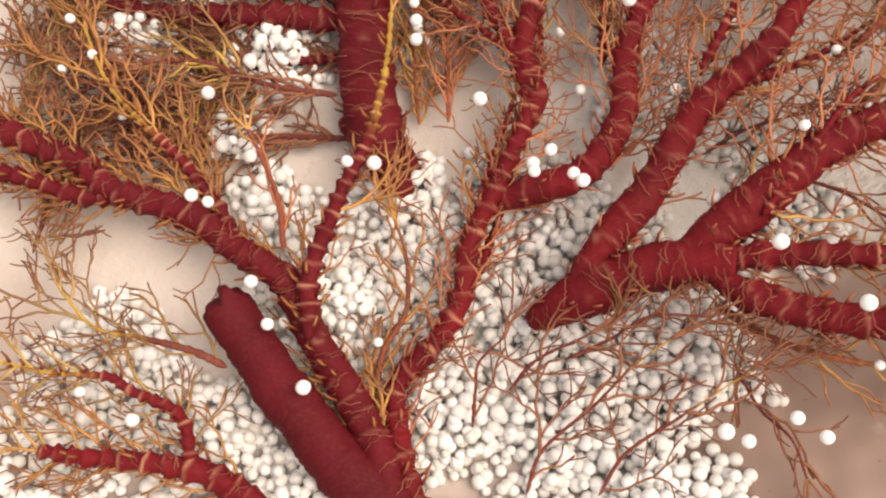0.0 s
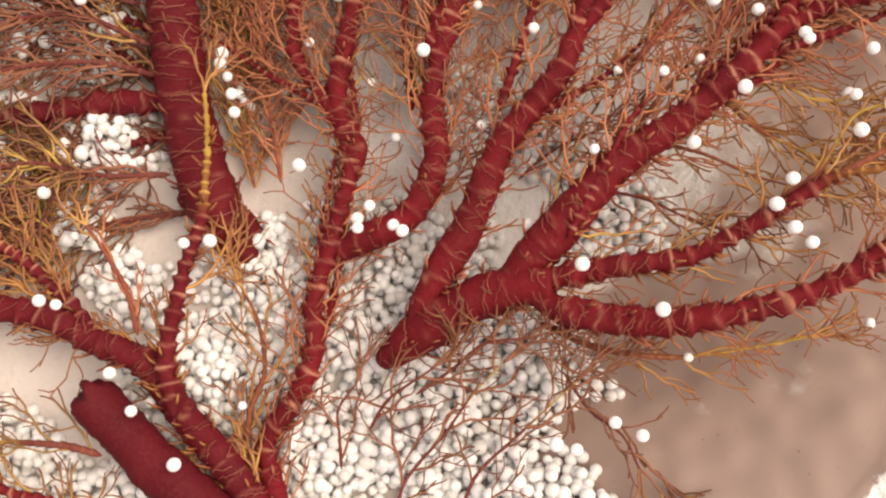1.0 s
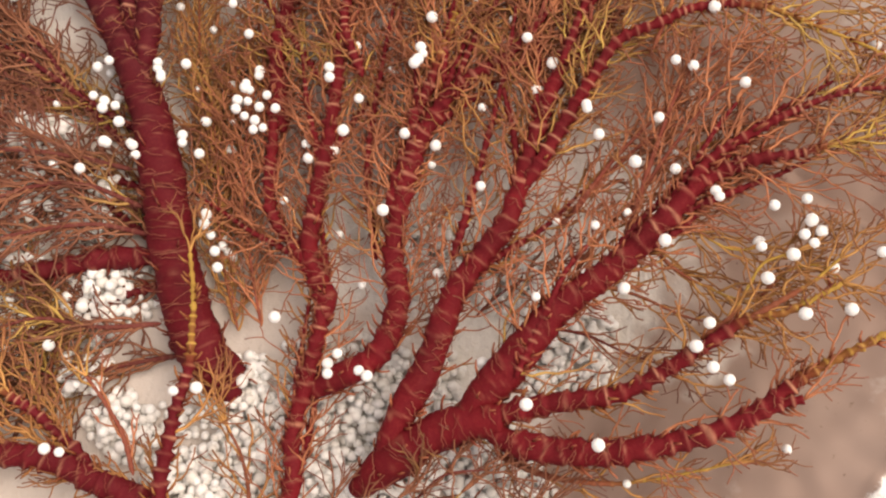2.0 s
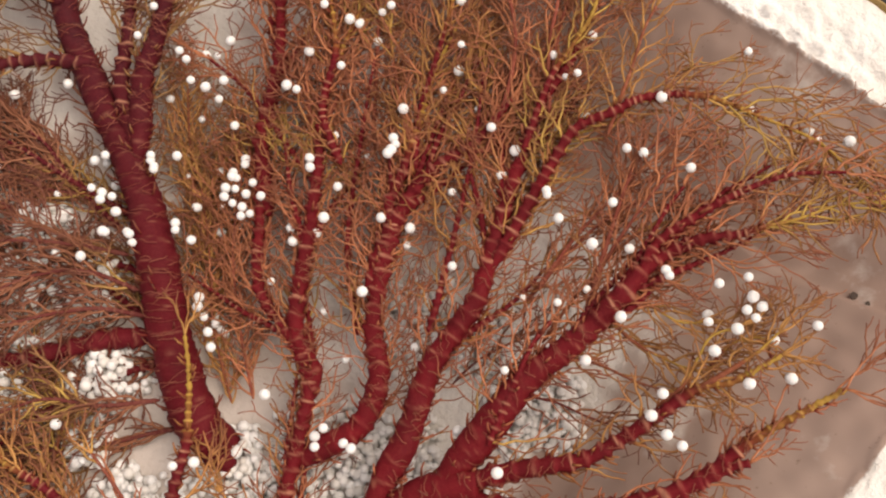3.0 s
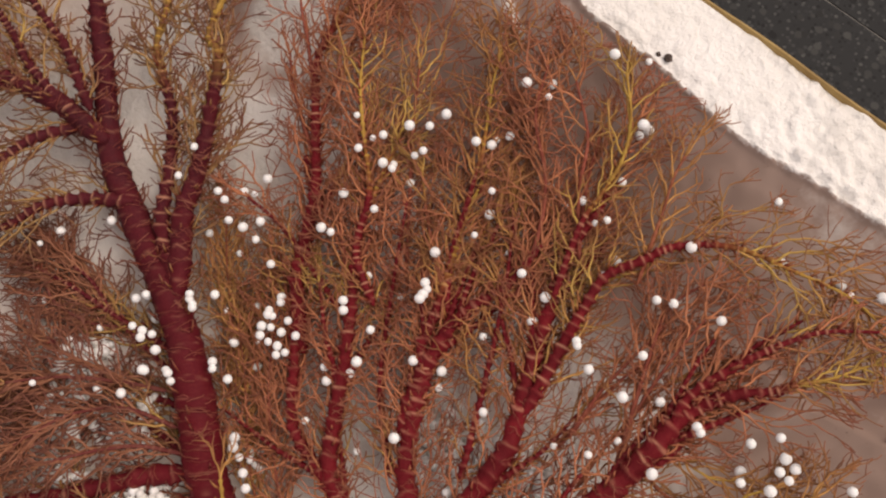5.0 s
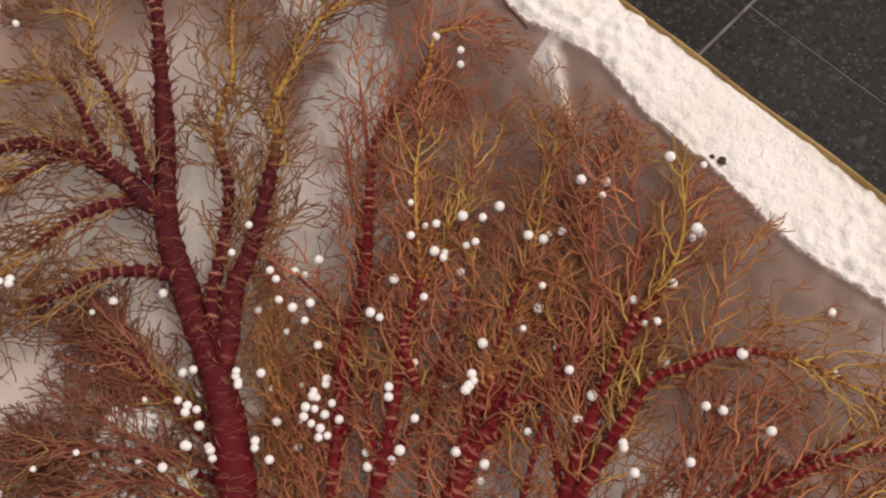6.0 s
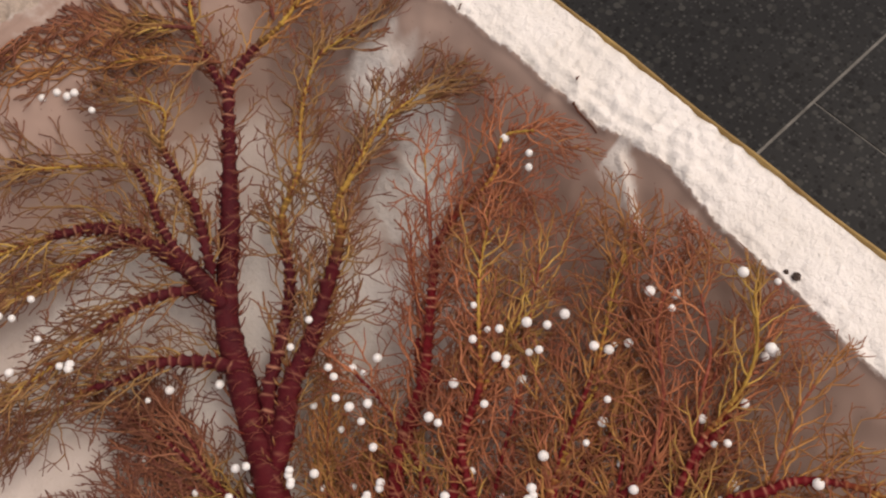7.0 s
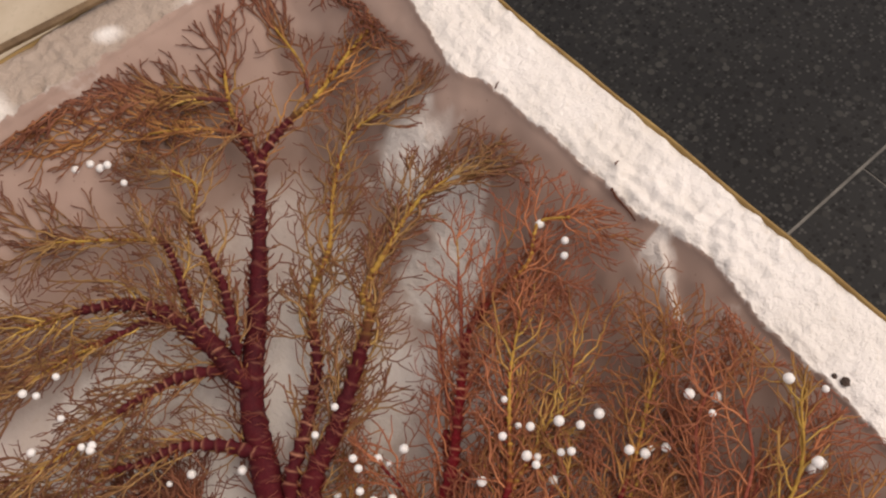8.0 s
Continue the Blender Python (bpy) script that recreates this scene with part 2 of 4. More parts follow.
def build_foam_box():
    box = tagged(new("foam_box"), "white expanded foam box with a broken rim on the floor", "foam box")
    box.matrix_world = pose(0, 0, 0, 0, 0, BOX_TURN)
    us = np.concatenate([np.arange(OUTER[0], 0.325, 0.002), np.arange(0.325, OUTER[2], 0.0009), [OUTER[2]]])
    vs = np.concatenate([np.arange(OUTER[1], OUTER[3], 0.0014), [OUTER[3]]])
    nu, nv = len(us), len(vs)
    verts = [(u, v, foam_height(u, v)) for v in vs for u in us]
    faces = [(j * nu + i, j * nu + i + 1, (j + 1) * nu + i + 1, (j + 1) * nu + i) for j in range(nv - 1) for i in range(nu - 1)]
    ring = [i for i in range(nu)] + [j * nu + nu - 1 for j in range(1, nv)] + [(nv - 1) * nu + i for i in range(nu - 2, -1, -1)] + [j * nu for j in range(nv - 2, 0, -1)]
    low = len(verts)
    verts += [(verts[i][0], verts[i][1], FLOOR_Z + 0.0005) for i in ring]
    n = len(ring)
    faces += [(ring[(k + 1) % n], ring[k], low + k, low + (k + 1) % n) for k in range(n)]
    me = mesh_of("body", verts, faces, FOAM, [(foam_skin(x, y), min(1.0, max(0.0, 0.5 + 10 * edge_in(x, y))), rim_shade(x, y), 1) for x, y, z in verts])
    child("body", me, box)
    x0, y0, x1, y1 = OUTER
    g, th = 0.0008, 0.0017
    for k, (a, b) in enumerate((((x1, y0), (x1, y1)), ((x0, y1), (x1, y1)), ((x0, y0), (x0, y1)), ((x0, y0), (x1, y0)))):
        side = 1 if k in (0, 1) else -1
        along_v = a[0] == b[0]
        vs_, fs_ = [], []
        m = 60
        for i in range(m + 1):
            f = i / m
            px, py = a[0] + (b[0] - a[0]) * f, a[1] + (b[1] - a[1]) * f
            wob = noise.noise((f * 9, k * 5.0, 0.5)) * 0.0008
            top = RIM_Z + 0.001 + noise.noise((f * 14, k * 3.0, 4.5)) * 0.0016
            for o, z in ((g + wob, FLOOR_Z + 0.001), (g + wob, top), (g + th + wob, top - 0.0006), (g + th + wob, FLOOR_Z + 0.001)):
                vs_.append((px + side * o, py, z) if along_v else (px, py + side * o, z))
        for i in range(m):
            for j in range(4):
                fs_.append((i * 4 + j, i * 4 + (j + 1) % 4, i * 4 + 4 + (j + 1) % 4, i * 4 + 4 + j))
        fs_ += [(0, 1, 2, 3), (m * 4 + 3, m * 4 + 2, m * 4 + 1, m * 4)]
        child("outer_skin", mesh_of("outer_skin", vs_, fs_, SKIN), box, "thin ochre skin round the outside")
    return box


foam_box = build_foam_box()

# a batten on the short rim, and a cream board beyond it
batten = tagged(new("batten"), "thin brown wooden batten along the short rim of the box", "batten")
batten.matrix_world = pose(*box_to_world(0.195, 0.4875), RIM_Z + 0.0045, 0, 0, BOX_TURN - 6)
part("stick", box_bm(-0.035, -0.0022, -0.0022, 0.12, 0.0022, 0.0022, 0.0012), BATTEN, batten)


# ---- the sea fans ----
TONES = {
    "rust": ((0.51, 0.200, 0.098), (0.34, 0.117, 0.068)),
    "ochre": ((0.50, 0.26, 0.085), (0.32, 0.13, 0.060)),
    "olive": ((0.40, 0.26, 0.100), (0.19, 0.080, 0.052)),
    "brown": ((0.29, 0.125, 0.070), (0.15, 0.058, 0.042)),
    "gold": ((0.56, 0.36, 0.09), (0.38, 0.19, 0.07)),
}
RED, NODE, GOLD = (0.135, 0.0050, 0.0095), (0.50, 0.24, 0.15), (0.46, 0.29, 0.06)
STUMP = (0.085, 0.0042, 0.0085)
MAROON, CRIMSON = (0.050, 0.0045, 0.0090), (0.105, 0.0045, 0.0095)
SULPHUR, TIP = (0.56, 0.38, 0.10), (0.18, 0.065, 0.047)
PERCHES = []


def blend(a, b, f):
    return tuple(p + (q - p) * f for p, q in zip(a, b))


def spline(points, step):
    """A smooth line through the bends, cut into even steps."""
    P = [Vector(p) for p in points]
    P = [P[0] * 2 - P[1]] + P + [P[-1] * 2 - P[-2]]
    out = []
    for a, b, c, d in zip(P, P[1:], P[2:], P[3:]):
        n = max(2, int((c - b).length / step))
        for i in range(n):
            t = i / n
            out.append(0.5 * ((2 * b) + (c - a) * t + (2 * a - 5 * b + 4 * c - d) * t * t + (3 * b - a - 3 * c + d) * t ** 3))
    return out + [P[-2]]


class Tubes:
    def __init__(self):
        self.v, self.f, self.c = [], [], []

    def add(self, pts, radii, cols, sides):
        base = len(self.v)
        up = Vector((0, 0, 1))
        for i, p in enumerate(pts):
            t = (pts[min(i + 1, len(pts) - 1)] - pts[max(i - 1, 0)]).normalized()
            x = t.cross(up)
            x = x.normalized() if x.length > 1e-4 else Vector((1, 0, 0))
            y = x.cross(t)
            for s in range(sides):
                a = 2 * math.pi * s / sides
                self.v.append(p + x * (math.cos(a) * radii[i]) + y * (math.sin(a) * radii[i]))
                self.c.append((*cols[i], 1))
        for i in range(len(pts) - 1):
            for s in range(sides):
                q = base + i * sides
                self.f.append((q + s, q + (s + 1) % sides, q + sides + (s + 1) % sides, q + sides + s))
        self.f.append(tuple(base + s for s in range(sides))[::-1])
        self.f.append(tuple(base + (len(pts) - 1) * sides + s for s in range(sides)))


def turned(h, a):
    return Vector((h.x * math.cos(a) - h.y * math.sin(a), h.x * math.sin(a) + h.y * math.cos(a), h.z))


def twig(tubes, start, heading, length, radius, tone, rng, depth=0, keep=None):
    """A thin forking twig: it winds a little, and bends towards the way its branch grows."""
    n = max(3, int(length / 0.0024))
    step = length / n
    pts, h = [start.copy()], heading.copy()
    forks, side, since = [], rng.choice((-1, 1)), 0
    sway, phase = rng.uniform(0.12, 0.36), rng.uniform(0, 6.3)
    for i in range(n):
        h = turned(h, sway * math.sin(phase + i * 1.7) + rng.gauss(0, 0.19))
        h = (h + keep * (0.10 if depth == 0 else 0.06)).normalized()
        h.z = h.z * 0.85 + rng.gauss(0, 0.05)
        p = pts[-1] + h * step
        u, v = world_to_box(p.x, p.y)
        if inside(u, v) < 0.006 and depth + i > 0:
            break
        p.z = max(p.z, foam_height(u, v) + 0.0015)
        pts.append(p)
        since += 1
        if depth < 3 and since >= 2 and i < n - 1 and rng.random() < (0.55, 0.44, 0.28)[depth]:
            left = length * (1 - (i + 1) / n)
            forks.append((p, h.copy(), left * rng.uniform(0.5, 0.95) + 0.004, side))
            side, since = -side, 0
    n = len(pts) - 1
    if n < 2:
        return
    tip = radius * 0.68
    radii = [radius + (tip - radius) * i / n for i in range(n + 1)]
    lo, hi = tone
    yellow = noise.noise((start.x * 24, start.y * 24, 31.0)) + rng.uniform(-0.12, 0.12)
    lo = blend(lo, SULPHUR, min(0.9, max(0.0, (yellow - 0.22) * 4)))
    hi = blend(hi, TIP, rng.uniform(0.1, 0.8))
    shade = rng.uniform(0.85, 1.25)
    s = depth * 0.26
    cols = [tuple(v * shade for v in blend(lo, hi, min(1, s + 0.8 * i / n))) for i in range(n + 1)]
    tubes.add(pts, radii, cols, 4 if depth == 0 else 3)
    PERCHES.append(pts[rng.randrange(1, len(pts))])
    for p, g, ln, way in forks:
        twig(tubes, p, turned(g, way * rng.uniform(0.45, 0.85)).normalized(), min(ln, 0.026), max(radius * 0.84, 0.00023), tone, rng, depth + 1, keep)


def branch(fan, bends, r0, r1, n=0.0, twig_len=0.035, tone="rust", rate=1.0, gold=2.0, stump=False, taper=0.95, shoots=0, seed=[0]):
    """One limb of a sea fan: a jointed stem with swollen nodes, and its forking twigs. gold: how far along it turns yellow."""
    seed[0] += 1
    rng = random.Random(seed[0] * 17)
    # the left fan carries longer tufts
    rate *= 0.70 if fan == fan_left else 0.85 if fan == fan_right else 0.85
    twig_len *= 1.25 if fan == fan_left else 1.15 if fan == fan_right else 1.0
    thin = r0 < 0.0017
    if fan == fan_left and 0.0015 < r0 < 0.008:
        # rooted in the limb that bears it
        a, b = Vector(bends[0]), Vector(bends[1])
        bends = [tuple(a - (b - a).normalized() * 0.009)] + list(bends)
    line = spline(bends, 0.0008)
    length = sum((b - a).length for a, b in zip(line, line[1:]))
    sides = 20 if r0 > 0.005 else 12 if r0 > 0.002 else 8
    verts, faces, cols, radii = [], [], [], []
    run, gap_run = 0.0, 0.0
    up = Vector((0, 0, 1))
    for i, p in enumerate(line):
        f = i / (len(line) - 1)
        r = r0 + (r1 - r0) * f ** taper
        gap = n if n else max(0.0036, min(0.0075, 2.0 * r))
        if i:
            gap_run += (p - line[i - 1]).length / (gap * (1 + 0.45 * noise.noise((p.x * 130, p.y * 130, 21.0))))
        flesh = blend(CRIMSON, MAROON, min(1.0, max(0.0, (p.y - 0.16) / 0.14))) if fan == fan_left else STUMP if stump else RED
        slim = min(1, max(0.0, (0.0060 - r) / 0.0038))
        t = (line[min(i + 1, len(line) - 1)] - line[max(i - 1, 0)]).normalized()
        x = t.cross(up).normalized()
        y = x.cross(t)
        lead = i * 0.0008 / max(0.004, 2.6 * r0)
        if lead < 1:
            r *= 0.22 + 0.78 * math.sqrt(lead)
        if f > gold:
            r *= 1 - 0.30 * min(1, (f - gold) / 0.1)
        if stump and i > len(line) - 3:
            r *= 0.9 if i < len(line) - 1 else 0.5
        radii.append(r)
        for s in range(sides):
            a = 2 * math.pi * s / sides
            d = x * math.cos(a) + y * math.sin(a)
            q = p + d * r
            skew = noise.noise((q.x * 130, q.y * 130, q.z * 130)) * (0.60 - 0.42 * slim)
            ph = (gap_run + skew) % 1.0
            # each joint flares into a ragged cup, and the next one starts narrow in it
            flare = (ph / 0.86) ** 2 if ph < 0.86 else (1 - ph) / 0.14
            ringed = max(0.0, min(1.0, 1.4 * (1 - abs(ph - 0.84) / (0.07 + 0.06 * slim))))
            worn = 0.55 + 1.5 * noise.noise((q.x * 160 + 5, q.y * 160, q.z * 160))
            ragged = 1 + 0.9 * noise.noise((q.x * 420, q.y * 420, q.z * 420 + 3))
            rr = r * (0.93 - 0.14 * slim + (0.07 + (0.25 if thin else 0.52) * slim) * flare * ragged)
            rr *= 1 + 0.06 * noise.noise((q.x * 300, q.y * 300, q.z * 300)) + (0.14 * noise.noise((q.x * 70, q.y * 70, q.z * 70)) + 0.06 * noise.noise((q.x * 700, q.y * 700, q.z * 700)) if r > 0.003 else 0)
            torn = max(0, i - len(line) + 12) * 0.0009 * noise.noise((d.x * 3 + 1, d.y * 3, d.z * 3)) if stump else 0.0
            verts.append(p + d * rr + t * torn)
            col = blend(blend(flesh, TONES[tone][1], 0.55 if thin else 0.0), NODE, min(0.85, max(0, ringed * worn * (0 if stump else 0.25 if thin else 0.24 + 0.66 * slim))))
            if f > gold:
                col = blend(col, GOLD, min(1, (f - gold) / 0.10) * (0.35 + 0.6 * ringed if f < gold + 0.2 else 0.9))
            shade = 1 + 0.30 * noise.noise((q.x * 60, q.y * 60, 11.0))
            cols.append((*(v * shade for v in col), 1))
    for i in range(len(line) - 1):
        for s in range(sides):
            q = i * sides
            faces.append((q + s, q + (s + 1) % sides, q + sides + (s + 1) % sides, q + sides + s))
    faces.append(tuple(range(sides))[::-1])
    faces.append(tuple((len(line) - 1) * sides + s for s in range(sides)))
    limb = child("branch", mesh_of("branch", verts, faces, BARK, cols), fan)
    fine = Tubes()
    if r0 > 0.0042 and not stump:
        # hair-thin pale threads that cling to the thick stems
        for k in range(int(length / 0.0024)):
            i = rng.randrange(2, len(line) - 3)
            t = (line[i + 1] - line[i]).normalized()
            x = t.cross(up).normalized()
            y = x.cross(t)
            a, da, pts = rng.uniform(0.2, 2.4), rng.choice((-1, 1)) * rng.uniform(0.10, 0.22), []
            c = line[i].copy()
            for m in range(rng.randrange(5, 11)):
                pts.append(c + (x * math.cos(a) + y * math.sin(a)) * (radii[i] * 1.06 + 0.0003))
                a += da + rng.gauss(0, 0.05)
                c = c + t * rng.uniform(-0.0002, 0.0012)
            tint = blend(RED, NODE, rng.uniform(0.15, 0.5))
            fine.add(pts, [0.00017] * len(pts), [tint] * len(pts), 3)
    if 0.0018 < r0 and not stump:
        # short spurs, the feet of lost twigs
        for k in range(int(length / 0.0032)):
            i = rng.randrange(3, len(line) - 2)
            t = (line[i + 1] - line[i]).normalized()
            x = t.cross(up).normalized()
            a = rng.choice((rng.gauss(0, 0.5), math.pi + rng.gauss(0, 0.5), rng.uniform(0, math.pi)))
            d = x * math.cos(a) + x.cross(t) * math.sin(a)
            h = (d + t * rng.uniform(0.2, 1.2)).normalized()
            ln = rng.uniform(0.002, 0.0055)
            p = line[i] + d * radii[i] * 0.85
            q = p + h * (radii[i] * 0.2 + ln * 0.5)
            tint = blend(RED, TONES[tone][0], rng.uniform(0.2, 0.8))
            fine.add([p, q, q + (h + t * 0.5).normalized() * ln * 0.6], [0.0006, 0.00045, 0.0003], [RED, tint, TONES[tone][1]], 4)
    if rate and twig_len:
        gap = 0.0041 / rate
        count = int(length / gap)
        for k in range(count):
            f = (k + 0.3 + 0.4 * rng.random()) / count
            if r0 > 0.004 and f < 0.10 or r0 > 0.0035 and rng.random() > 0.25 + 2.2 * f:
                continue
            i = min(int(f * (len(line) - 2)), len(line) - 3)
            p, t = line[i], (line[i + 2] - line[i]).normalized()
            side = 1 if k % 2 else -1
            a = side * (rng.uniform(0.25, 0.70) if fan == fan_left else rng.uniform(0.40, 0.90))
            h = Vector((t.x * math.cos(a) - t.y * math.sin(a), t.x * math.sin(a) + t.y * math.cos(a), t.z + rng.uniform(-0.30, 0.10))).normalized()
            ln = twig_len * rng.uniform(0.4, 0.95) * (0.8 + 0.25 * f)
            twig(fine, p + h * radii[i] * 0.5, h, ln, rng.uniform(0.00040, 0.00057) * (1.3 if fan == fan_left else 1.0), TONES[tone], rng, 0, t * (2.0 if fan == fan_left else 1.3))
        for k in range(3):
            t = (line[-1] - line[-4]).normalized()
            a = rng.uniform(-0.6, 0.6)
            h = Vector((t.x * math.cos(a) - t.y * math.sin(a), t.x * math.sin(a) + t.y * math.cos(a), t.z)).normalized()
            twig(fine, line[-1], h, twig_len * rng.uniform(0.5, 0.8), 0.00045, TONES[tone], rng, 0, t)
    if shoots:
        # slender side stems rise between the main limbs
        for k in range(shoots):
            i = int(len(line) * (0.28 + 0.5 * (k + rng.random()) / shoots))
            t = (line[min(i + 6, len(line) - 1)] - line[i - 1]).normalized()
            h, p, bends = turned(t, (1 if k % 2 else -1) * rng.uniform(0.25, 0.5)), line[i].copy(), [line[i].copy()]
            for m in range(5):
                h = (turned(h, rng.gauss(0, 0.10)) + t * 0.15).normalized()
                p = p + h * rng.uniform(0.009, 0.014)
                p.z -= 0.0012
                bends.append(p.copy())
            ends = world_to_box(p.x, p.y)
            if inside(*ends) > 0.03:
                branch(fan, bends, min(0.0021, radii[i] * 0.6), 0.0006, twig_len=0.024, tone=rng.choice(("rust", "rust", "ochre")), rate=0.9, gold=rng.choice((2.0, 0.7)))
    if fine.v:
        child("frond", mesh_of("frond", fine.v, fine.f, TWIG, fine.c), limb, "thin " + tone + " forking twigs", "stuff")
    return limb


fan_left = tagged(new("sea_fan"), "dark red sea fan with olive tips in the foam box", "sea fan", "sea fans in the box")
fan_right = tagged(new("sea_fan"), "dark red sea fan with dense rust-brown twigs", "sea fan", "sea fans in the box")
fan_front = tagged(new("sea_fan"), "dark red sea fan with a thick broken stump", "sea fan", "sea fans in the box")
branch(fan_left, [(0.003, 0.088, 0.158), (-0.003, 0.099, 0.158), (-0.009, 0.117, 0.160), (-0.012, 0.136, 0.161), (-0.013, 0.162, 0.163), (-0.013, 0.188, 0.164), (-0.015, 0.216, 0.165), (-0.020, 0.243, 0.167), (-0.028, 0.270, 0.167), (-0.035, 0.310, 0.172), (-0.032, 0.354, 0.178), (-0.030, 0.398, 0.185), (-0.029, 0.438, 0.190)], 0.0103, 0.0024, n=0.0085, taper=1.5, twig_len=.035, tone='brown', rate=.6)
branch(fan_left, [(-0.033, 0.435, 0.190), (-0.040, 0.453, 0.191), (-0.047, 0.473, 0.193), (-0.050, 0.506, 0.197), (-0.049, 0.533, 0.199)], 0.0024, 0.0009, twig_len=.04, tone='brown', gold=.3)
branch(fan_left, [(-0.028, 0.439, 0.190), (-0.014, 0.457, 0.192), (0.002, 0.471, 0.194), (0.022, 0.493, 0.202), (0.036, 0.507, 0.207)], 0.0027, 0.0011, twig_len=.04, tone='ochre', gold=.3)
branch(fan_left, [(-0.003, 0.474, 0.193), (-0.007, 0.494, 0.195), (-0.023, 0.522, 0.198), (-0.036, 0.547, 0.201)], 0.0013, 0.0007, twig_len=.04, tone='brown', gold=0.1)
branch(fan_left, [(-0.041, 0.451, 0.193), (-0.060, 0.456, 0.193), (-0.082, 0.457, 0.193), (-0.116, 0.454, 0.192), (-0.152, 0.446, 0.191)], 0.0016, 0.0008, twig_len=.05, tone='ochre', gold=.15)
branch(fan_left, [(-0.045, 0.469, 0.199), (-0.068, 0.473, 0.199), (-0.099, 0.471, 0.199), (-0.132, 0.460, 0.198), (-0.161, 0.440, 0.196), (-0.183, 0.419, 0.194)], 0.0015, 0.0008, twig_len=.034, tone='brown', rate=2.6, gold=.1)
branch(fan_left, [(-0.040, 0.319, 0.178), (-0.054, 0.336, 0.180), (-0.069, 0.348, 0.181), (-0.080, 0.356, 0.182), (-0.100, 0.361, 0.182), (-0.121, 0.359, 0.182), (-0.152, 0.351, 0.181)], 0.0072, 0.0009, taper=.8, twig_len=.054, tone='olive', gold=.75)
branch(fan_left, [(-0.067, 0.348, 0.181), (-0.085, 0.351, 0.181), (-0.106, 0.343, 0.180), (-0.128, 0.334, 0.179), (-0.151, 0.320, 0.178)], 0.0021, 0.0008, twig_len=.054, tone='olive', gold=.5)
branch(fan_left, [(-0.051, 0.323, 0.178), (-0.066, 0.322, 0.178), (-0.079, 0.317, 0.178), (-0.097, 0.307, 0.177), (-0.114, 0.295, 0.175), (-0.137, 0.281, 0.174)], 0.0035, 0.0008, twig_len=.054, tone='olive', gold=.55)
branch(fan_left, [(-0.050, 0.331, 0.183), (-0.064, 0.355, 0.185), (-0.072, 0.378, 0.187), (-0.080, 0.391, 0.188), (-0.102, 0.395, 0.188), (-0.135, 0.397, 0.188)], 0.0027, 0.0008, twig_len=.048, tone='olive', gold=.55)
branch(fan_left, [(-0.041, 0.336, 0.184), (-0.047, 0.363, 0.186), (-0.056, 0.383, 0.187), (-0.064, 0.402, 0.189), (-0.063, 0.422, 0.191), (-0.077, 0.433, 0.191)], 0.0029, 0.0009, twig_len=.042, tone='olive', gold=.6)
branch(fan_left, [(-0.035, 0.283, 0.174), (-0.050, 0.287, 0.174), (-0.068, 0.288, 0.174), (-0.087, 0.282, 0.172), (-0.103, 0.279, 0.172), (-0.116, 0.271, 0.169)], 0.0037, 0.0011, twig_len=.060, tone='olive', gold=.8)
branch(fan_left, [(-0.027, 0.153, 0.158), (-0.039, 0.155, 0.157), (-0.055, 0.155, 0.157), (-0.078, 0.155, 0.156), (-0.103, 0.158, 0.156)], 0.0054, 0.0024, n=.01, twig_len=.03, tone='brown')
branch(fan_left, [(-0.013, 0.229, 0.169), (-0.015, 0.267, 0.173), (-0.007, 0.294, 0.176), (-0.002, 0.322, 0.179), (-0.004, 0.355, 0.183), (0.006, 0.380, 0.187), (0.010, 0.413, 0.192), (0.020, 0.440, 0.198), (0.042, 0.450, 0.206)], 0.0055, 0.0007, taper=.6, twig_len=.042, tone='olive', gold=.45, rate=1.3)
branch(fan_left, [(-0.011, 0.239, 0.172), (-0.004, 0.270, 0.175), (0.006, 0.287, 0.179), (0.018, 0.315, 0.186), (0.026, 0.340, 0.191), (0.023, 0.351, 0.191), (0.034, 0.368, 0.196), (0.052, 0.391, 0.204), (0.071, 0.401, 0.211)], 0.0067, 0.0008, taper=.75, twig_len=.048, tone='olive', gold=.5, rate=1.2)
branch(fan_left, [(0.017, -0.047, 0.173), (0.007, -0.026, 0.170), (-0.001, -0.008, 0.168), (-0.010, 0.014, 0.167), (-0.025, 0.037, 0.167), (-0.035, 0.056, 0.167), (-0.051, 0.067, 0.167), (-0.068, 0.079, 0.167), (-0.092, 0.086, 0.167), (-0.104, 0.096, 0.166), (-0.119, 0.102, 0.166), (-0.136, 0.110, 0.166)], 0.0067, 0.0039, twig_len=.035, tone='ochre', rate=.7)
branch(fan_left, [(-0.085, 0.085, 0.166), (-0.105, 0.085, 0.165), (-0.119, 0.090, 0.165), (-0.137, 0.094, 0.164)], 0.0036, 0.0027, twig_len=.03, tone='ochre')
branch(fan_left, [(-0.027, 0.046, 0.174), (-0.027, 0.058, 0.175), (-0.022, 0.073, 0.176), (-0.017, 0.086, 0.177), (-0.010, 0.100, 0.179), (-0.007, 0.112, 0.180), (-0.004, 0.127, 0.181), (-0.003, 0.144, 0.182)], 0.0037, 0.0011, twig_len=.03, tone='ochre', rate=.1, gold=.6)
branch(fan_left, [(-0.052, 0.071, 0.166), (-0.061, 0.085, 0.166), (-0.072, 0.098, 0.166), (-0.085, 0.110, 0.166), (-0.098, 0.125, 0.166), (-0.107, 0.144, 0.166)], 0.0029, 0.0007, twig_len=.04, tone='ochre', gold=.5)
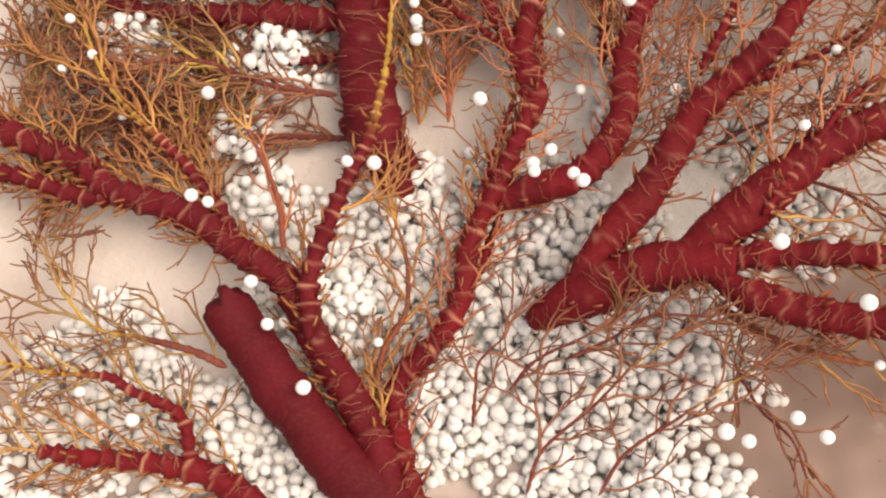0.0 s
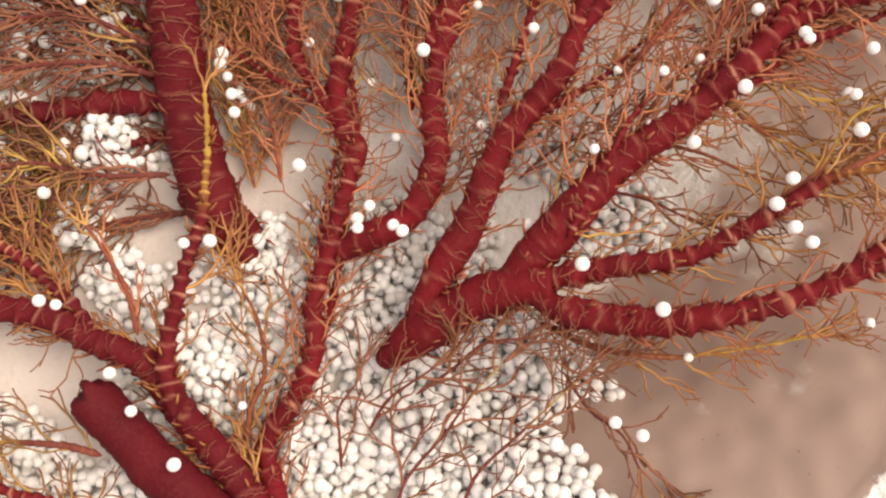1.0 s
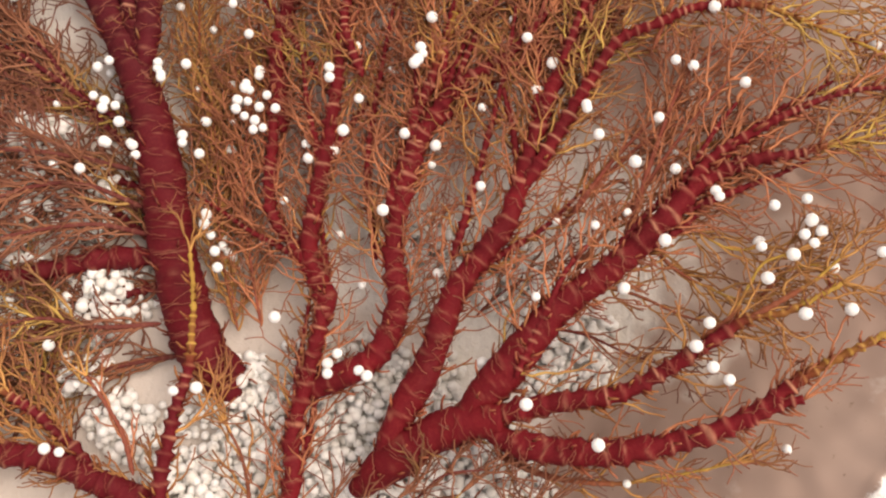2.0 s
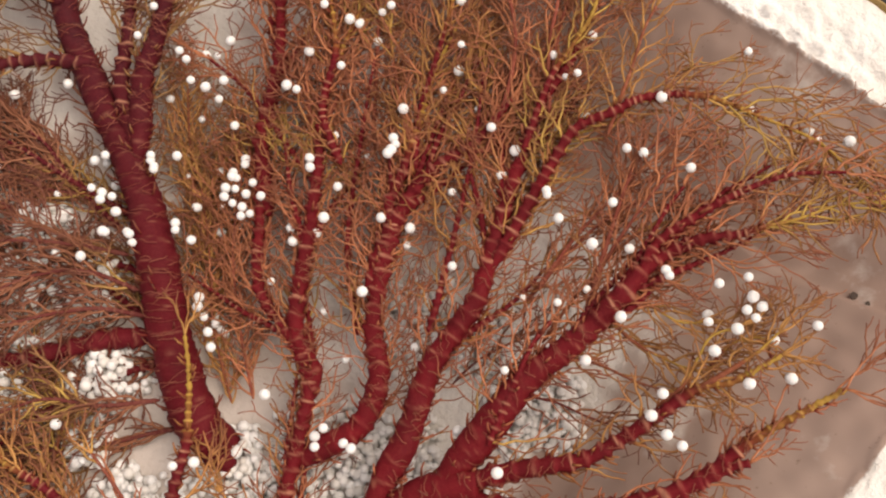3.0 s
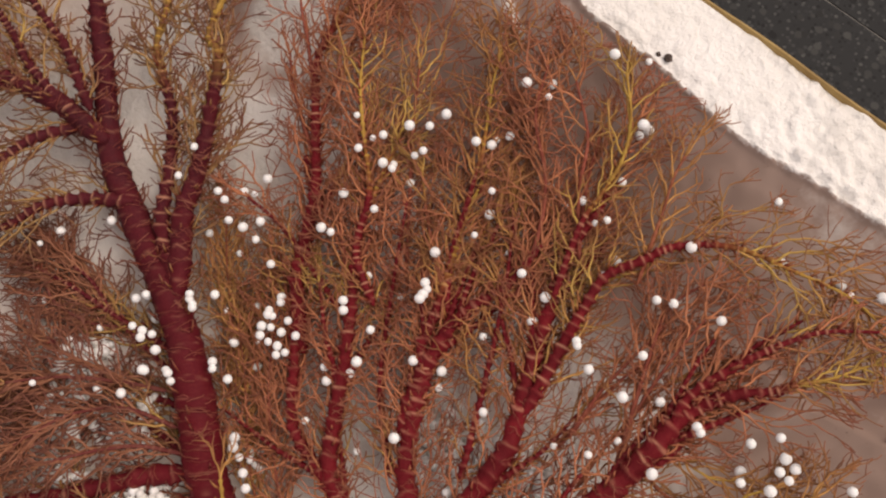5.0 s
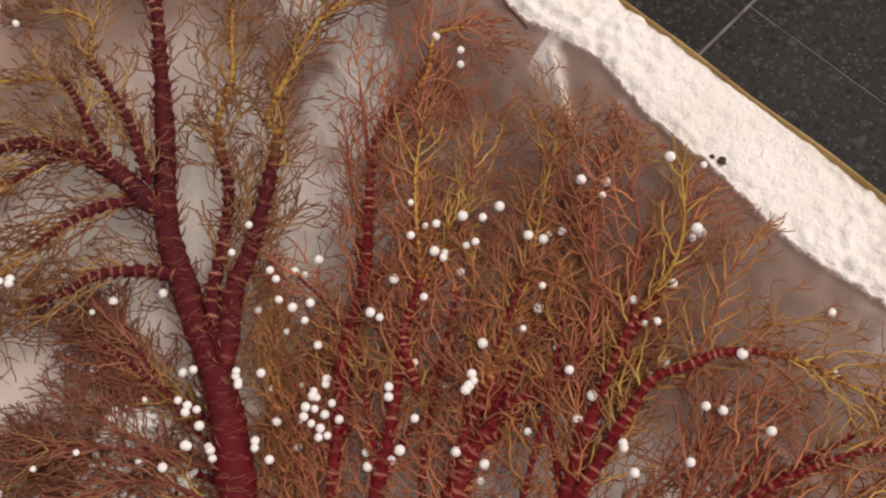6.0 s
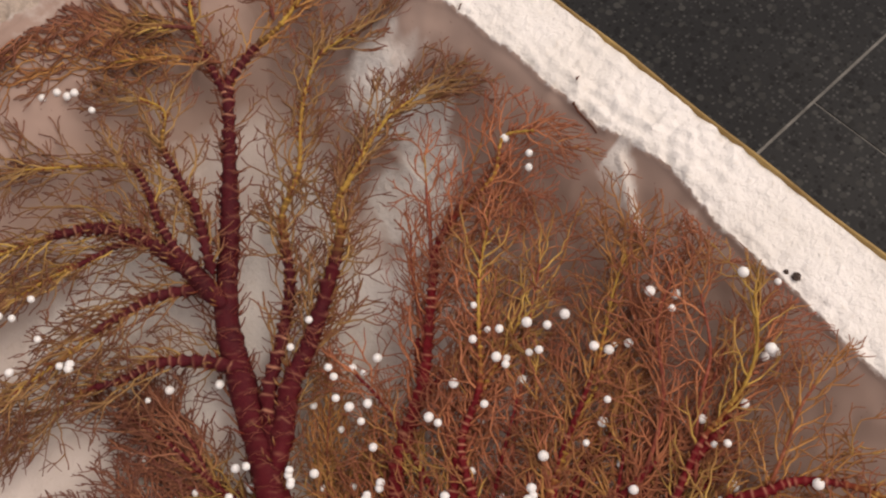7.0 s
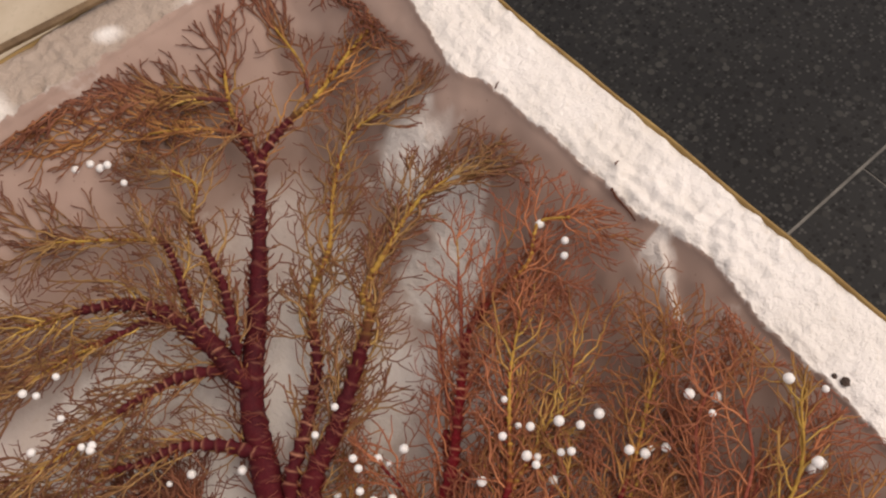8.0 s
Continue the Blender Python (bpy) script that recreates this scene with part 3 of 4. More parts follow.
branch(fan_left, [(-0.036, 0.066, 0.172), (-0.038, 0.081, 0.172), (-0.043, 0.094, 0.172), (-0.049, 0.106, 0.172)], 0.0012, 0.0007, twig_len=.02, tone='rust', rate=.6)
branch(fan_left, [(-0.007, 0.018, 0.162), (-0.004, 0.035, 0.163), (0.003, 0.048, 0.165), (0.003, 0.065, 0.166), (-0.001, 0.078, 0.166)], 0.0016, 0.0005, twig_len=.03, tone='ochre', rate=.8)
branch(fan_front, [(0.022, -0.042, 0.171), (0.012, -0.028, 0.169), (-0.001, -0.014, 0.166), (-0.017, 0.000, 0.167), (-0.031, 0.017, 0.168), (-0.044, 0.034, 0.169), (-0.054, 0.048, 0.170)], 0.0107, 0.0082, n=.03, twig_len=0, tone='rust', rate=0, stump=True)
branch(fan_front, [(-0.037, -0.014, 0.166), (-0.047, -0.008, 0.167), (-0.059, -0.002, 0.168), (-0.078, 0.001, 0.168), (-0.093, 0.002, 0.169), (-0.106, 0.004, 0.170)], 0.0052, 0.0020, twig_len=.04, tone='ochre')
branch(fan_front, [(-0.061, -0.001, 0.170), (-0.065, 0.014, 0.170), (-0.081, 0.022, 0.170), (-0.088, 0.026, 0.170), (-0.105, 0.027, 0.170), (-0.119, 0.030, 0.170)], 0.0025, 0.0007, twig_len=.036, tone='olive', gold=.6, rate=.8)
branch(fan_front, [(-0.052, 0.029, 0.170), (-0.063, 0.034, 0.170), (-0.079, 0.038, 0.170), (-0.093, 0.041, 0.170), (-0.104, 0.052, 0.170)], 0.0016, 0.0007, twig_len=.036, tone='olive', gold=.4, rate=.8)
branch(fan_right, [(0.025, -0.049, 0.174), (0.015, -0.029, 0.170), (0.006, -0.011, 0.167), (0.001, 0.011, 0.165), (0.001, 0.025, 0.164), (0.014, 0.039, 0.168), (0.021, 0.053, 0.169), (0.023, 0.068, 0.169), (0.032, 0.088, 0.172), (0.043, 0.116, 0.175), (0.038, 0.138, 0.172), (0.029, 0.161, 0.169), (0.035, 0.191, 0.171), (0.040, 0.214, 0.173), (0.055, 0.252, 0.180), (0.058, 0.282, 0.184)], 0.0046, 0.0016, twig_len=.035, tone='rust', shoots=6)
branch(fan_right, [(0.039, 0.106, 0.172), (0.045, 0.118, 0.174), (0.042, 0.139, 0.174), (0.047, 0.156, 0.176), (0.055, 0.177, 0.179), (0.065, 0.205, 0.184), (0.074, 0.234, 0.190), (0.085, 0.251, 0.196), (0.095, 0.264, 0.200), (0.104, 0.277, 0.205)], 0.0049, 0.0009, twig_len=.045, tone='rust', gold=.75, rate=1.3, shoots=6)
branch(fan_right, [(0.029, 0.083, 0.167), (0.042, 0.087, 0.171), (0.060, 0.092, 0.177), (0.072, 0.109, 0.182), (0.074, 0.130, 0.183), (0.082, 0.152, 0.187), (0.090, 0.168, 0.190), (0.092, 0.180, 0.191), (0.104, 0.197, 0.196), (0.121, 0.227, 0.204), (0.136, 0.246, 0.211)], 0.0062, 0.0009, twig_len=.05, tone='rust', gold=.7, rate=1.3, shoots=6)
branch(fan_right, [(0.055, 0.056, 0.179), (0.068, 0.071, 0.183), (0.078, 0.083, 0.186), (0.093, 0.107, 0.191), (0.106, 0.119, 0.195), (0.118, 0.130, 0.199), (0.130, 0.151, 0.203), (0.152, 0.188, 0.210), (0.164, 0.204, 0.214), (0.178, 0.217, 0.220), (0.192, 0.235, 0.227), (0.200, 0.247, 0.231)], 0.0068, 0.0009, twig_len=.045, tone='rust', gold=.85, rate=1.3, shoots=6)
branch(fan_right, [(0.126, 0.140, 0.204), (0.144, 0.159, 0.210), (0.157, 0.173, 0.214), (0.171, 0.186, 0.219), (0.186, 0.188, 0.224), (0.200, 0.190, 0.228), (0.220, 0.183, 0.235), (0.237, 0.168, 0.240), (0.253, 0.152, 0.245), (0.260, 0.137, 0.248)], 0.0031, 0.0006, twig_len=.045, tone='ochre', gold=.6)
branch(fan_right, [(0.042, 0.044, 0.168), (0.052, 0.049, 0.173), (0.065, 0.055, 0.179), (0.078, 0.059, 0.184), (0.092, 0.059, 0.190), (0.101, 0.057, 0.194)], 0.0098, 0.0067, n=.03, twig_len=.02, tone='rust', rate=.4)
branch(fan_right, [(0.086, 0.061, 0.188), (0.107, 0.076, 0.195), (0.127, 0.092, 0.203), (0.149, 0.102, 0.210), (0.169, 0.114, 0.218), (0.185, 0.124, 0.224), (0.201, 0.127, 0.230), (0.215, 0.125, 0.235), (0.225, 0.125, 0.239)], 0.0088, 0.0014, twig_len=.04, tone='rust', gold=.95, shoots=6)
branch(fan_right, [(0.225, 0.125, 0.239), (0.236, 0.124, 0.244), (0.250, 0.125, 0.248), (0.263, 0.122, 0.253)], 0.0012, 0.0005, twig_len=.035, tone='gold', gold=0, rate=1.3)
branch(fan_right, [(0.179, 0.122, 0.224), (0.189, 0.131, 0.227), (0.210, 0.138, 0.235), (0.227, 0.141, 0.241), (0.240, 0.141, 0.245), (0.256, 0.136, 0.251)], 0.0026, 0.0006, twig_len=.03, tone='rust')
branch(fan_right, [(0.095, 0.059, 0.193), (0.107, 0.060, 0.197), (0.124, 0.059, 0.204), (0.140, 0.058, 0.210), (0.153, 0.061, 0.215), (0.170, 0.067, 0.221), (0.186, 0.073, 0.227), (0.197, 0.072, 0.232), (0.215, 0.077, 0.239)], 0.0046, 0.0014, twig_len=.028, tone='ochre', gold=.7, rate=.5)
branch(fan_right, [(0.093, 0.056, 0.192), (0.106, 0.047, 0.197), (0.127, 0.040, 0.205), (0.147, 0.038, 0.213), (0.168, 0.039, 0.220), (0.182, 0.043, 0.226), (0.196, 0.050, 0.232), (0.220, 0.057, 0.240), (0.231, 0.060, 0.245)], 0.0060, 0.0014, twig_len=.026, tone='rust', gold=.72, rate=.45)
branch(fan_right, [(0.170, 0.040, 0.221), (0.180, 0.041, 0.225), (0.188, 0.043, 0.229), (0.194, 0.043, 0.232)], 0.0030, 0.0016, twig_len=.02, tone='rust', rate=.5)
branch(fan_right, [(0.096, 0.047, 0.187), (0.111, 0.036, 0.192), (0.130, 0.029, 0.198), (0.147, 0.027, 0.204), (0.172, 0.027, 0.212)], 0.0016, 0.0005, twig_len=.028, tone='ochre', gold=.5, rate=.7)
branch(fan_right, [(0.171, 0.070, 0.219), (0.181, 0.075, 0.224), (0.189, 0.084, 0.228), (0.195, 0.090, 0.231), (0.205, 0.091, 0.236)], 0.0012, 0.0006, twig_len=.025, tone='ochre', gold=.3, rate=.6)
branch(fan_right, [(0.186, 0.073, 0.228), (0.196, 0.076, 0.232), (0.207, 0.080, 0.237), (0.216, 0.085, 0.241)], 0.0014, 0.0007, twig_len=.025, tone='ochre', gold=.5, rate=.6)
branch(fan_right, [(0.107, 0.071, 0.202), (0.125, 0.095, 0.207), (0.133, 0.105, 0.209), (0.142, 0.112, 0.211)], 0.0020, 0.0008, twig_len=.035, tone='rust', rate=.9)
branch(fan_right, [(0.024, 0.011, 0.167), (0.025, 0.023, 0.168), (0.026, 0.031, 0.169), (0.033, 0.038, 0.172)], 0.0007, 0.0004, twig_len=.03, tone='brown', rate=.6)
branch(fan_right, [(0.039, -0.009, 0.176), (0.044, 0.004, 0.178), (0.059, 0.017, 0.183), (0.070, 0.028, 0.187), (0.081, 0.036, 0.190)], 0.0007, 0.0004, twig_len=.032, tone='brown', rate=.6, gold=.7)
branch(fan_right, [(0.059, -0.009, 0.184), (0.067, 0.003, 0.186), (0.082, 0.013, 0.190), (0.094, 0.021, 0.194), (0.102, 0.026, 0.197)], 0.0007, 0.0004, twig_len=.032, tone='brown', rate=.6, gold=.6)
branch(fan_right, [(0.100, 0.030, 0.188), (0.106, 0.016, 0.190), (0.114, 0.007, 0.192), (0.117, -0.004, 0.193)], 0.0007, 0.0004, twig_len=.03, tone='brown', rate=.6)
branch(fan_right, [(0.039, 0.192, 0.170), (0.043, 0.227, 0.175), (0.058, 0.260, 0.185), (0.065, 0.291, 0.192), (0.072, 0.322, 0.199), (0.086, 0.337, 0.206), (0.102, 0.348, 0.214), (0.109, 0.365, 0.220), (0.123, 0.364, 0.225)], 0.0046, 0.0009, taper=.7, twig_len=.045, tone='rust', gold=.7, rate=1.2, shoots=6)
branch(fan_right, [(0.075, 0.202, 0.189), (0.072, 0.228, 0.191), (0.083, 0.251, 0.198), (0.086, 0.277, 0.202), (0.089, 0.300, 0.206), (0.096, 0.323, 0.211)], 0.0022, 0.0008, twig_len=.045, tone='rust', gold=.4, rate=1.5)
branch(fan_right, [(0.075, 0.146, 0.184), (0.094, 0.173, 0.191), (0.112, 0.188, 0.198), (0.133, 0.195, 0.205), (0.150, 0.207, 0.212)], 0.0049, 0.0012, twig_len=.045, tone='rust', rate=1.3, shoots=6)
branch(fan_right, [(0.105, 0.190, 0.196), (0.112, 0.213, 0.200), (0.124, 0.234, 0.207), (0.136, 0.256, 0.214), (0.145, 0.279, 0.220), (0.153, 0.295, 0.225)], 0.0017, 0.0006, twig_len=.045, tone='ochre', gold=.5, rate=1.5)
branch(fan_right, [(0.148, 0.182, 0.213), (0.166, 0.209, 0.220), (0.178, 0.220, 0.225), (0.189, 0.231, 0.230), (0.196, 0.246, 0.235), (0.199, 0.265, 0.238)], 0.0017, 0.0008, twig_len=.03, tone='gold', gold=.35, rate=.8)
branch(fan_right, [(0.134, 0.187, 0.204), (0.150, 0.212, 0.212), (0.158, 0.234, 0.218), (0.160, 0.261, 0.223), (0.170, 0.281, 0.229)], 0.0014, 0.0006, twig_len=.04, tone='rust', rate=1.5)
branch(fan_right, [(0.061, 0.202, 0.177), (0.052, 0.225, 0.178), (0.040, 0.252, 0.178), (0.027, 0.270, 0.177)], 0.0017, 0.0007, twig_len=.035, tone='rust', rate=1.2)
branch(fan_right, [(0.182, 0.179, 0.221), (0.199, 0.205, 0.228), (0.206, 0.217, 0.233), (0.212, 0.224, 0.238)], 0.0011, 0.0006, twig_len=.03, tone='ochre', rate=1.2)
branch(fan_left, [(-0.031, 0.209, 0.151), (-0.047, 0.233, 0.155), (-0.055, 0.251, 0.158), (-0.062, 0.260, 0.160)], 0.0017, 0.0008, twig_len=.035, tone='brown', rate=2.4)
branch(fan_left, [(-0.027, 0.166, 0.154), (-0.043, 0.182, 0.154), (-0.071, 0.195, 0.154), (-0.099, 0.198, 0.154)], 0.0017, 0.0008, twig_len=.04, tone='brown', rate=2.4)
branch(fan_right, [(-0.003, 0.177, 0.152), (0.006, 0.201, 0.155), (0.009, 0.238, 0.160), (0.013, 0.265, 0.164)], 0.0008, 0.0005, twig_len=.035, tone='ochre', rate=2.8)
branch(fan_right, [(0.006, 0.159, 0.152), (0.012, 0.182, 0.154), (0.018, 0.205, 0.157), (0.024, 0.231, 0.162)], 0.0008, 0.0005, twig_len=.03, tone='ochre', rate=2.8)
branch(fan_left, [(-0.013, 0.112, 0.154), (-0.001, 0.104, 0.153), (0.002, 0.094, 0.153)], 0.0061, 0.0071, n=.02, twig_len=.0, tone='rust', rate=0)
branch(fan_left, [(-0.078, 0.093, 0.152), (-0.070, 0.111, 0.153), (-0.065, 0.128, 0.153), (-0.072, 0.149, 0.154)], 0.0011, 0.0004, twig_len=.04, tone='ochre', rate=1.5)
branch(fan_left, [(-0.119, 0.067, 0.158), (-0.116, 0.090, 0.158), (-0.124, 0.120, 0.158), (-0.119, 0.145, 0.158)], 0.0009, 0.0004, twig_len=.048, tone='olive', rate=1.4)
branch(fan_left, [(-0.026, 0.214, 0.153), (-0.045, 0.231, 0.156), (-0.065, 0.251, 0.158), (-0.084, 0.266, 0.161)], 0.0019, 0.0007, twig_len=.035, tone='brown', rate=2.4)
branch(fan_left, [(-0.028, 0.187, 0.152), (-0.057, 0.206, 0.154), (-0.079, 0.229, 0.157)], 0.0019, 0.0007, twig_len=.035, tone='brown', rate=2.4)
branch(fan_left, [(-0.025, 0.175, 0.152), (-0.052, 0.188, 0.153), (-0.078, 0.200, 0.155), (-0.097, 0.211, 0.157)], 0.0016, 0.0007, twig_len=.035, tone='brown', rate=2.4)
branch(fan_left, [(-0.032, 0.226, 0.153), (-0.055, 0.230, 0.154), (-0.073, 0.244, 0.156), (-0.077, 0.255, 0.158)], 0.0014, 0.0007, twig_len=.03, tone='brown', rate=2.4)
branch(fan_left, [(-0.026, 0.141, 0.152), (-0.054, 0.137, 0.153), (-0.078, 0.128, 0.153), (-0.095, 0.119, 0.154)], 0.0019, 0.0007, twig_len=.035, tone='brown', rate=1.9)
branch(fan_left, [(-0.016, 0.111, 0.152), (-0.039, 0.111, 0.153), (-0.061, 0.110, 0.153), (-0.081, 0.118, 0.154)], 0.0014, 0.0006, twig_len=.035, tone='brown', rate=1.9)
branch(fan_right, [(0.007, 0.116, 0.154), (0.005, 0.151, 0.155), (0.009, 0.186, 0.157), (0.011, 0.215, 0.161)], 0.0008, 0.0005, twig_len=.03, tone='ochre', rate=2.8)
branch(fan_right, [(0.017, 0.115, 0.159), (0.017, 0.147, 0.160), (0.020, 0.183, 0.161), (0.030, 0.214, 0.166)], 0.0008, 0.0005, twig_len=.03, tone='rust', rate=2.8)
branch(fan_right, [(0.067, 0.129, 0.178), (0.071, 0.169, 0.181), (0.086, 0.212, 0.189), (0.099, 0.244, 0.198)], 0.0019, 0.0006, twig_len=.04, tone='rust', rate=.9)
branch(fan_right, [(0.095, 0.120, 0.191), (0.114, 0.157, 0.198), (0.130, 0.190, 0.204), (0.142, 0.222, 0.211)], 0.0019, 0.0006, twig_len=.04, tone='ochre', rate=.9)
branch(fan_right, [(0.092, 0.214, 0.189), (0.101, 0.248, 0.197), (0.109, 0.277, 0.205), (0.117, 0.301, 0.211)], 0.0012, 0.0006, twig_len=.04, tone='rust', rate=.9)
branch(fan_right, [(0.163, 0.194, 0.213), (0.170, 0.224, 0.219), (0.179, 0.246, 0.225), (0.180, 0.271, 0.229)], 0.0012, 0.0006, twig_len=.04, tone='rust', rate=.8)
branch(fan_right, [(0.152, 0.104, 0.208), (0.177, 0.146, 0.217), (0.191, 0.166, 0.223), (0.206, 0.172, 0.230)], 0.0014, 0.0006, twig_len=.035, tone='rust', rate=.8)
branch(fan_right, [(0.052, 0.031, 0.178), (0.065, 0.037, 0.183), (0.076, 0.043, 0.189), (0.090, 0.042, 0.195)], 0.0007, 0.0004, twig_len=.03, tone='brown', rate=.6)
branch(fan_right, [(0.035, 0.022, 0.172), (0.043, 0.031, 0.176), (0.058, 0.038, 0.183)], 0.0007, 0.0004, twig_len=.03, tone='brown', rate=.6)
branch(fan_left, [(-0.022, 0.172, 0.164), (-0.045, 0.186, 0.165), (-0.070, 0.188, 0.165), (-0.094, 0.180, 0.166)], 0.0014, 0.0007, twig_len=.035, tone='brown', rate=1.9)
branch(fan_left, [(-0.025, 0.190, 0.162), (-0.049, 0.200, 0.163), (-0.074, 0.207, 0.164), (-0.096, 0.209, 0.165)], 0.0014, 0.0007, twig_len=.035, tone='brown', rate=1.9)
branch(fan_left, [(-0.021, 0.160, 0.164), (-0.041, 0.168, 0.164), (-0.064, 0.170, 0.164), (-0.084, 0.169, 0.164)], 0.0014, 0.0007, twig_len=.03, tone='brown', rate=1.9)
branch(fan_left, [(-0.021, 0.123, 0.162), (-0.045, 0.126, 0.163), (-0.068, 0.134, 0.163), (-0.087, 0.132, 0.164)], 0.0014, 0.0007, twig_len=.035, tone='brown', rate=1.9)
branch(fan_left, [(0.004, 0.542, 0.205), (0.017, 0.526, 0.205), (0.029, 0.516, 0.205), (0.041, 0.500, 0.205)], 0.0010, 0.0005, twig_len=.028, tone='brown', rate=2.2)
branch(fan_right, [(0.173, 0.118, 0.214), (0.180, 0.109, 0.217), (0.189, 0.099, 0.221), (0.199, 0.096, 0.227)], 0.0011, 0.0004, twig_len=0.028, tone='ochre', rate=1.5, gold=0.3)
branch(fan_right, [(0.165, 0.110, 0.208), (0.172, 0.097, 0.210), (0.182, 0.086, 0.215), (0.190, 0.080, 0.219)], 0.001, 0.0004, twig_len=0.028, tone='ochre', rate=1.5, gold=0.5)
branch(fan_right, [(0.147, 0.099, 0.196), (0.159, 0.092, 0.200), (0.170, 0.082, 0.205), (0.179, 0.076, 0.209)], 0.0009, 0.0004, twig_len=0.028, tone='ochre', rate=.7)
branch(fan_right, [(0.126, 0.089, 0.184), (0.139, 0.083, 0.188), (0.150, 0.074, 0.192), (0.160, 0.067, 0.196)], 0.0008, 0.0004, twig_len=0.028, tone='brown', rate=.7)
branch(fan_right, [(0.101, 0.100, 0.172), (0.109, 0.105, 0.174), (0.118, 0.109, 0.177), (0.129, 0.111, 0.181)], 0.0007, 0.0004, twig_len=0.028, tone='brown', rate=.7)
branch(fan_right, [(0.142, 0.127, 0.200), (0.159, 0.142, 0.207), (0.176, 0.153, 0.215), (0.189, 0.161, 0.222)], 0.0013, 0.0004, twig_len=0.028, tone='rust', rate=1.3)
branch(fan_right, [(0.160, 0.121, 0.208), (0.176, 0.137, 0.216), (0.191, 0.150, 0.225), (0.202, 0.158, 0.231)], 0.0012, 0.0004, twig_len=0.028, tone='rust', rate=1.3)
branch(fan_right, [(0.137, 0.124, 0.196), (0.153, 0.136, 0.202), (0.171, 0.146, 0.211), (0.187, 0.150, 0.219)], 0.0012, 0.0004, twig_len=0.028, tone='rust', rate=.7)
branch(fan_right, [(0.139, 0.106, 0.198), (0.155, 0.120, 0.204), (0.174, 0.133, 0.213), (0.186, 0.138, 0.219)], 0.0011, 0.0004, twig_len=0.028, tone='ochre', rate=.7)
branch(fan_right, [(0.194, 0.080, 0.223), (0.203, 0.086, 0.228), (0.212, 0.085, 0.234), (0.217, 0.077, 0.236)], 0.001, 0.0004, twig_len=0.02, tone='ochre', rate=1.4, gold=0.2)


# ---- foam beads ----
def ball_mesh(name, sub):
    bm = bmesh.new()
    bmesh.ops.create_icosphere(bm, subdivisions=sub, radius=1.0)
    v = [tuple(p.co) for p in bm.verts]
    f = [tuple(p.index for p in q.verts) for q in bm.faces]
    bm.free()
    return v, f


BALL_V, BALL_F = ball_mesh("ball", 2)
def build_bead_bed():
    rng = random.Random(5)
    verts, faces = [], []
    pitch = 0.0042
    for layer in range(4):
        for j in range(100):
            for i in range(88):
                x = -0.15 + (i + 0.5 * (j % 2) + 0.33 * layer) * pitch + rng.gauss(0, 0.0009)
                y = -0.09 + (j + 0.66 * layer) * pitch * 0.87 + rng.gauss(0, 0.0011)
                k = heap(x, y)
                if k < 0.12 + 0.26 * layer or rng.random() < (0.04, 0.06, 0.15, 0.30)[layer]:
                    continue
                r = rng.choice((0.0017, 0.0019, 0.0021, 0.0022, 0.0023, 0.0027))
                z = bed_height(x, y) + r * 0.85 + layer * 0.0032 + rng.uniform(-0.0008, 0.0010)
                base = len(verts)
                verts += [(x + a * r, y + b * r, z + c * r) for a, b, c in BALL_V]
                faces += [(a + base, b + base, c + base) for a, b, c in BALL_F]
    bed = new("bead_heap", mesh_of("bead_heap", verts, faces, BEAD))
    return tagged(bed, "heaps of loose white foam beads on the box bottom", "foam beads", kind="stuff")


build_bead_bed()


BALL = mesh_of("foam_bead", BALL_V, BALL_F, BEAD)


def loose_bead(x, y, z, r):
    ob = new("foam_bead", BALL)
    ob.matrix_world = Matrix.LocRotScale((x, y, z), Euler((x * 90, y * 70, z * 50)), (r, r, r * 0.96))
    return tagged(ob, "small white foam bead caught in the sea fan twigs", "foam bead", "foam beads on the sea fans")


BEADS_FAN_MID = [(0.082, 0.270, 0.206), (0.095, 0.272, 0.210), (0.107, 0.273, 0.213), (0.115, 0.269, 0.215), (0.091, 0.262, 0.207), (0.132, 0.257, 0.219), (0.096, 0.257, 0.209), (0.111, 0.259, 0.213), (0.199, 0.241, 0.238), (0.083, 0.242, 0.203), (0.064, 0.237, 0.197), (0.059, 0.240, 0.196), (0.062, 0.205, 0.193), (0.099, 0.203, 0.204), (0.096, 0.199, 0.203), (0.152, 0.162, 0.220), (0.175, 0.150, 0.227), (0.154, 0.151, 0.220), (0.186, 0.169, 0.230), (0.163, 0.136, 0.223), (0.187, 0.118, 0.230), (0.064, 0.180, 0.193), (0.071, 0.191, 0.195), (0.072, 0.143, 0.196)]
BEADS_TRUNK = [(-0.001, 0.197, 0.174), (-0.006, 0.229, 0.177), (-0.006, 0.224, 0.176), (0.004, 0.226, 0.178), (-0.026, 0.232, 0.177), (0.018, 0.257, 0.185), (0.023, 0.253, 0.186), (0.032, 0.252, 0.189), (0.028, 0.244, 0.187), (0.015, 0.272, 0.186), (0.017, 0.268, 0.186), (-0.003, 0.285, 0.183), (0.007, 0.296, 0.186), (0.005, 0.187, 0.175), (0.005, 0.160, 0.175)]
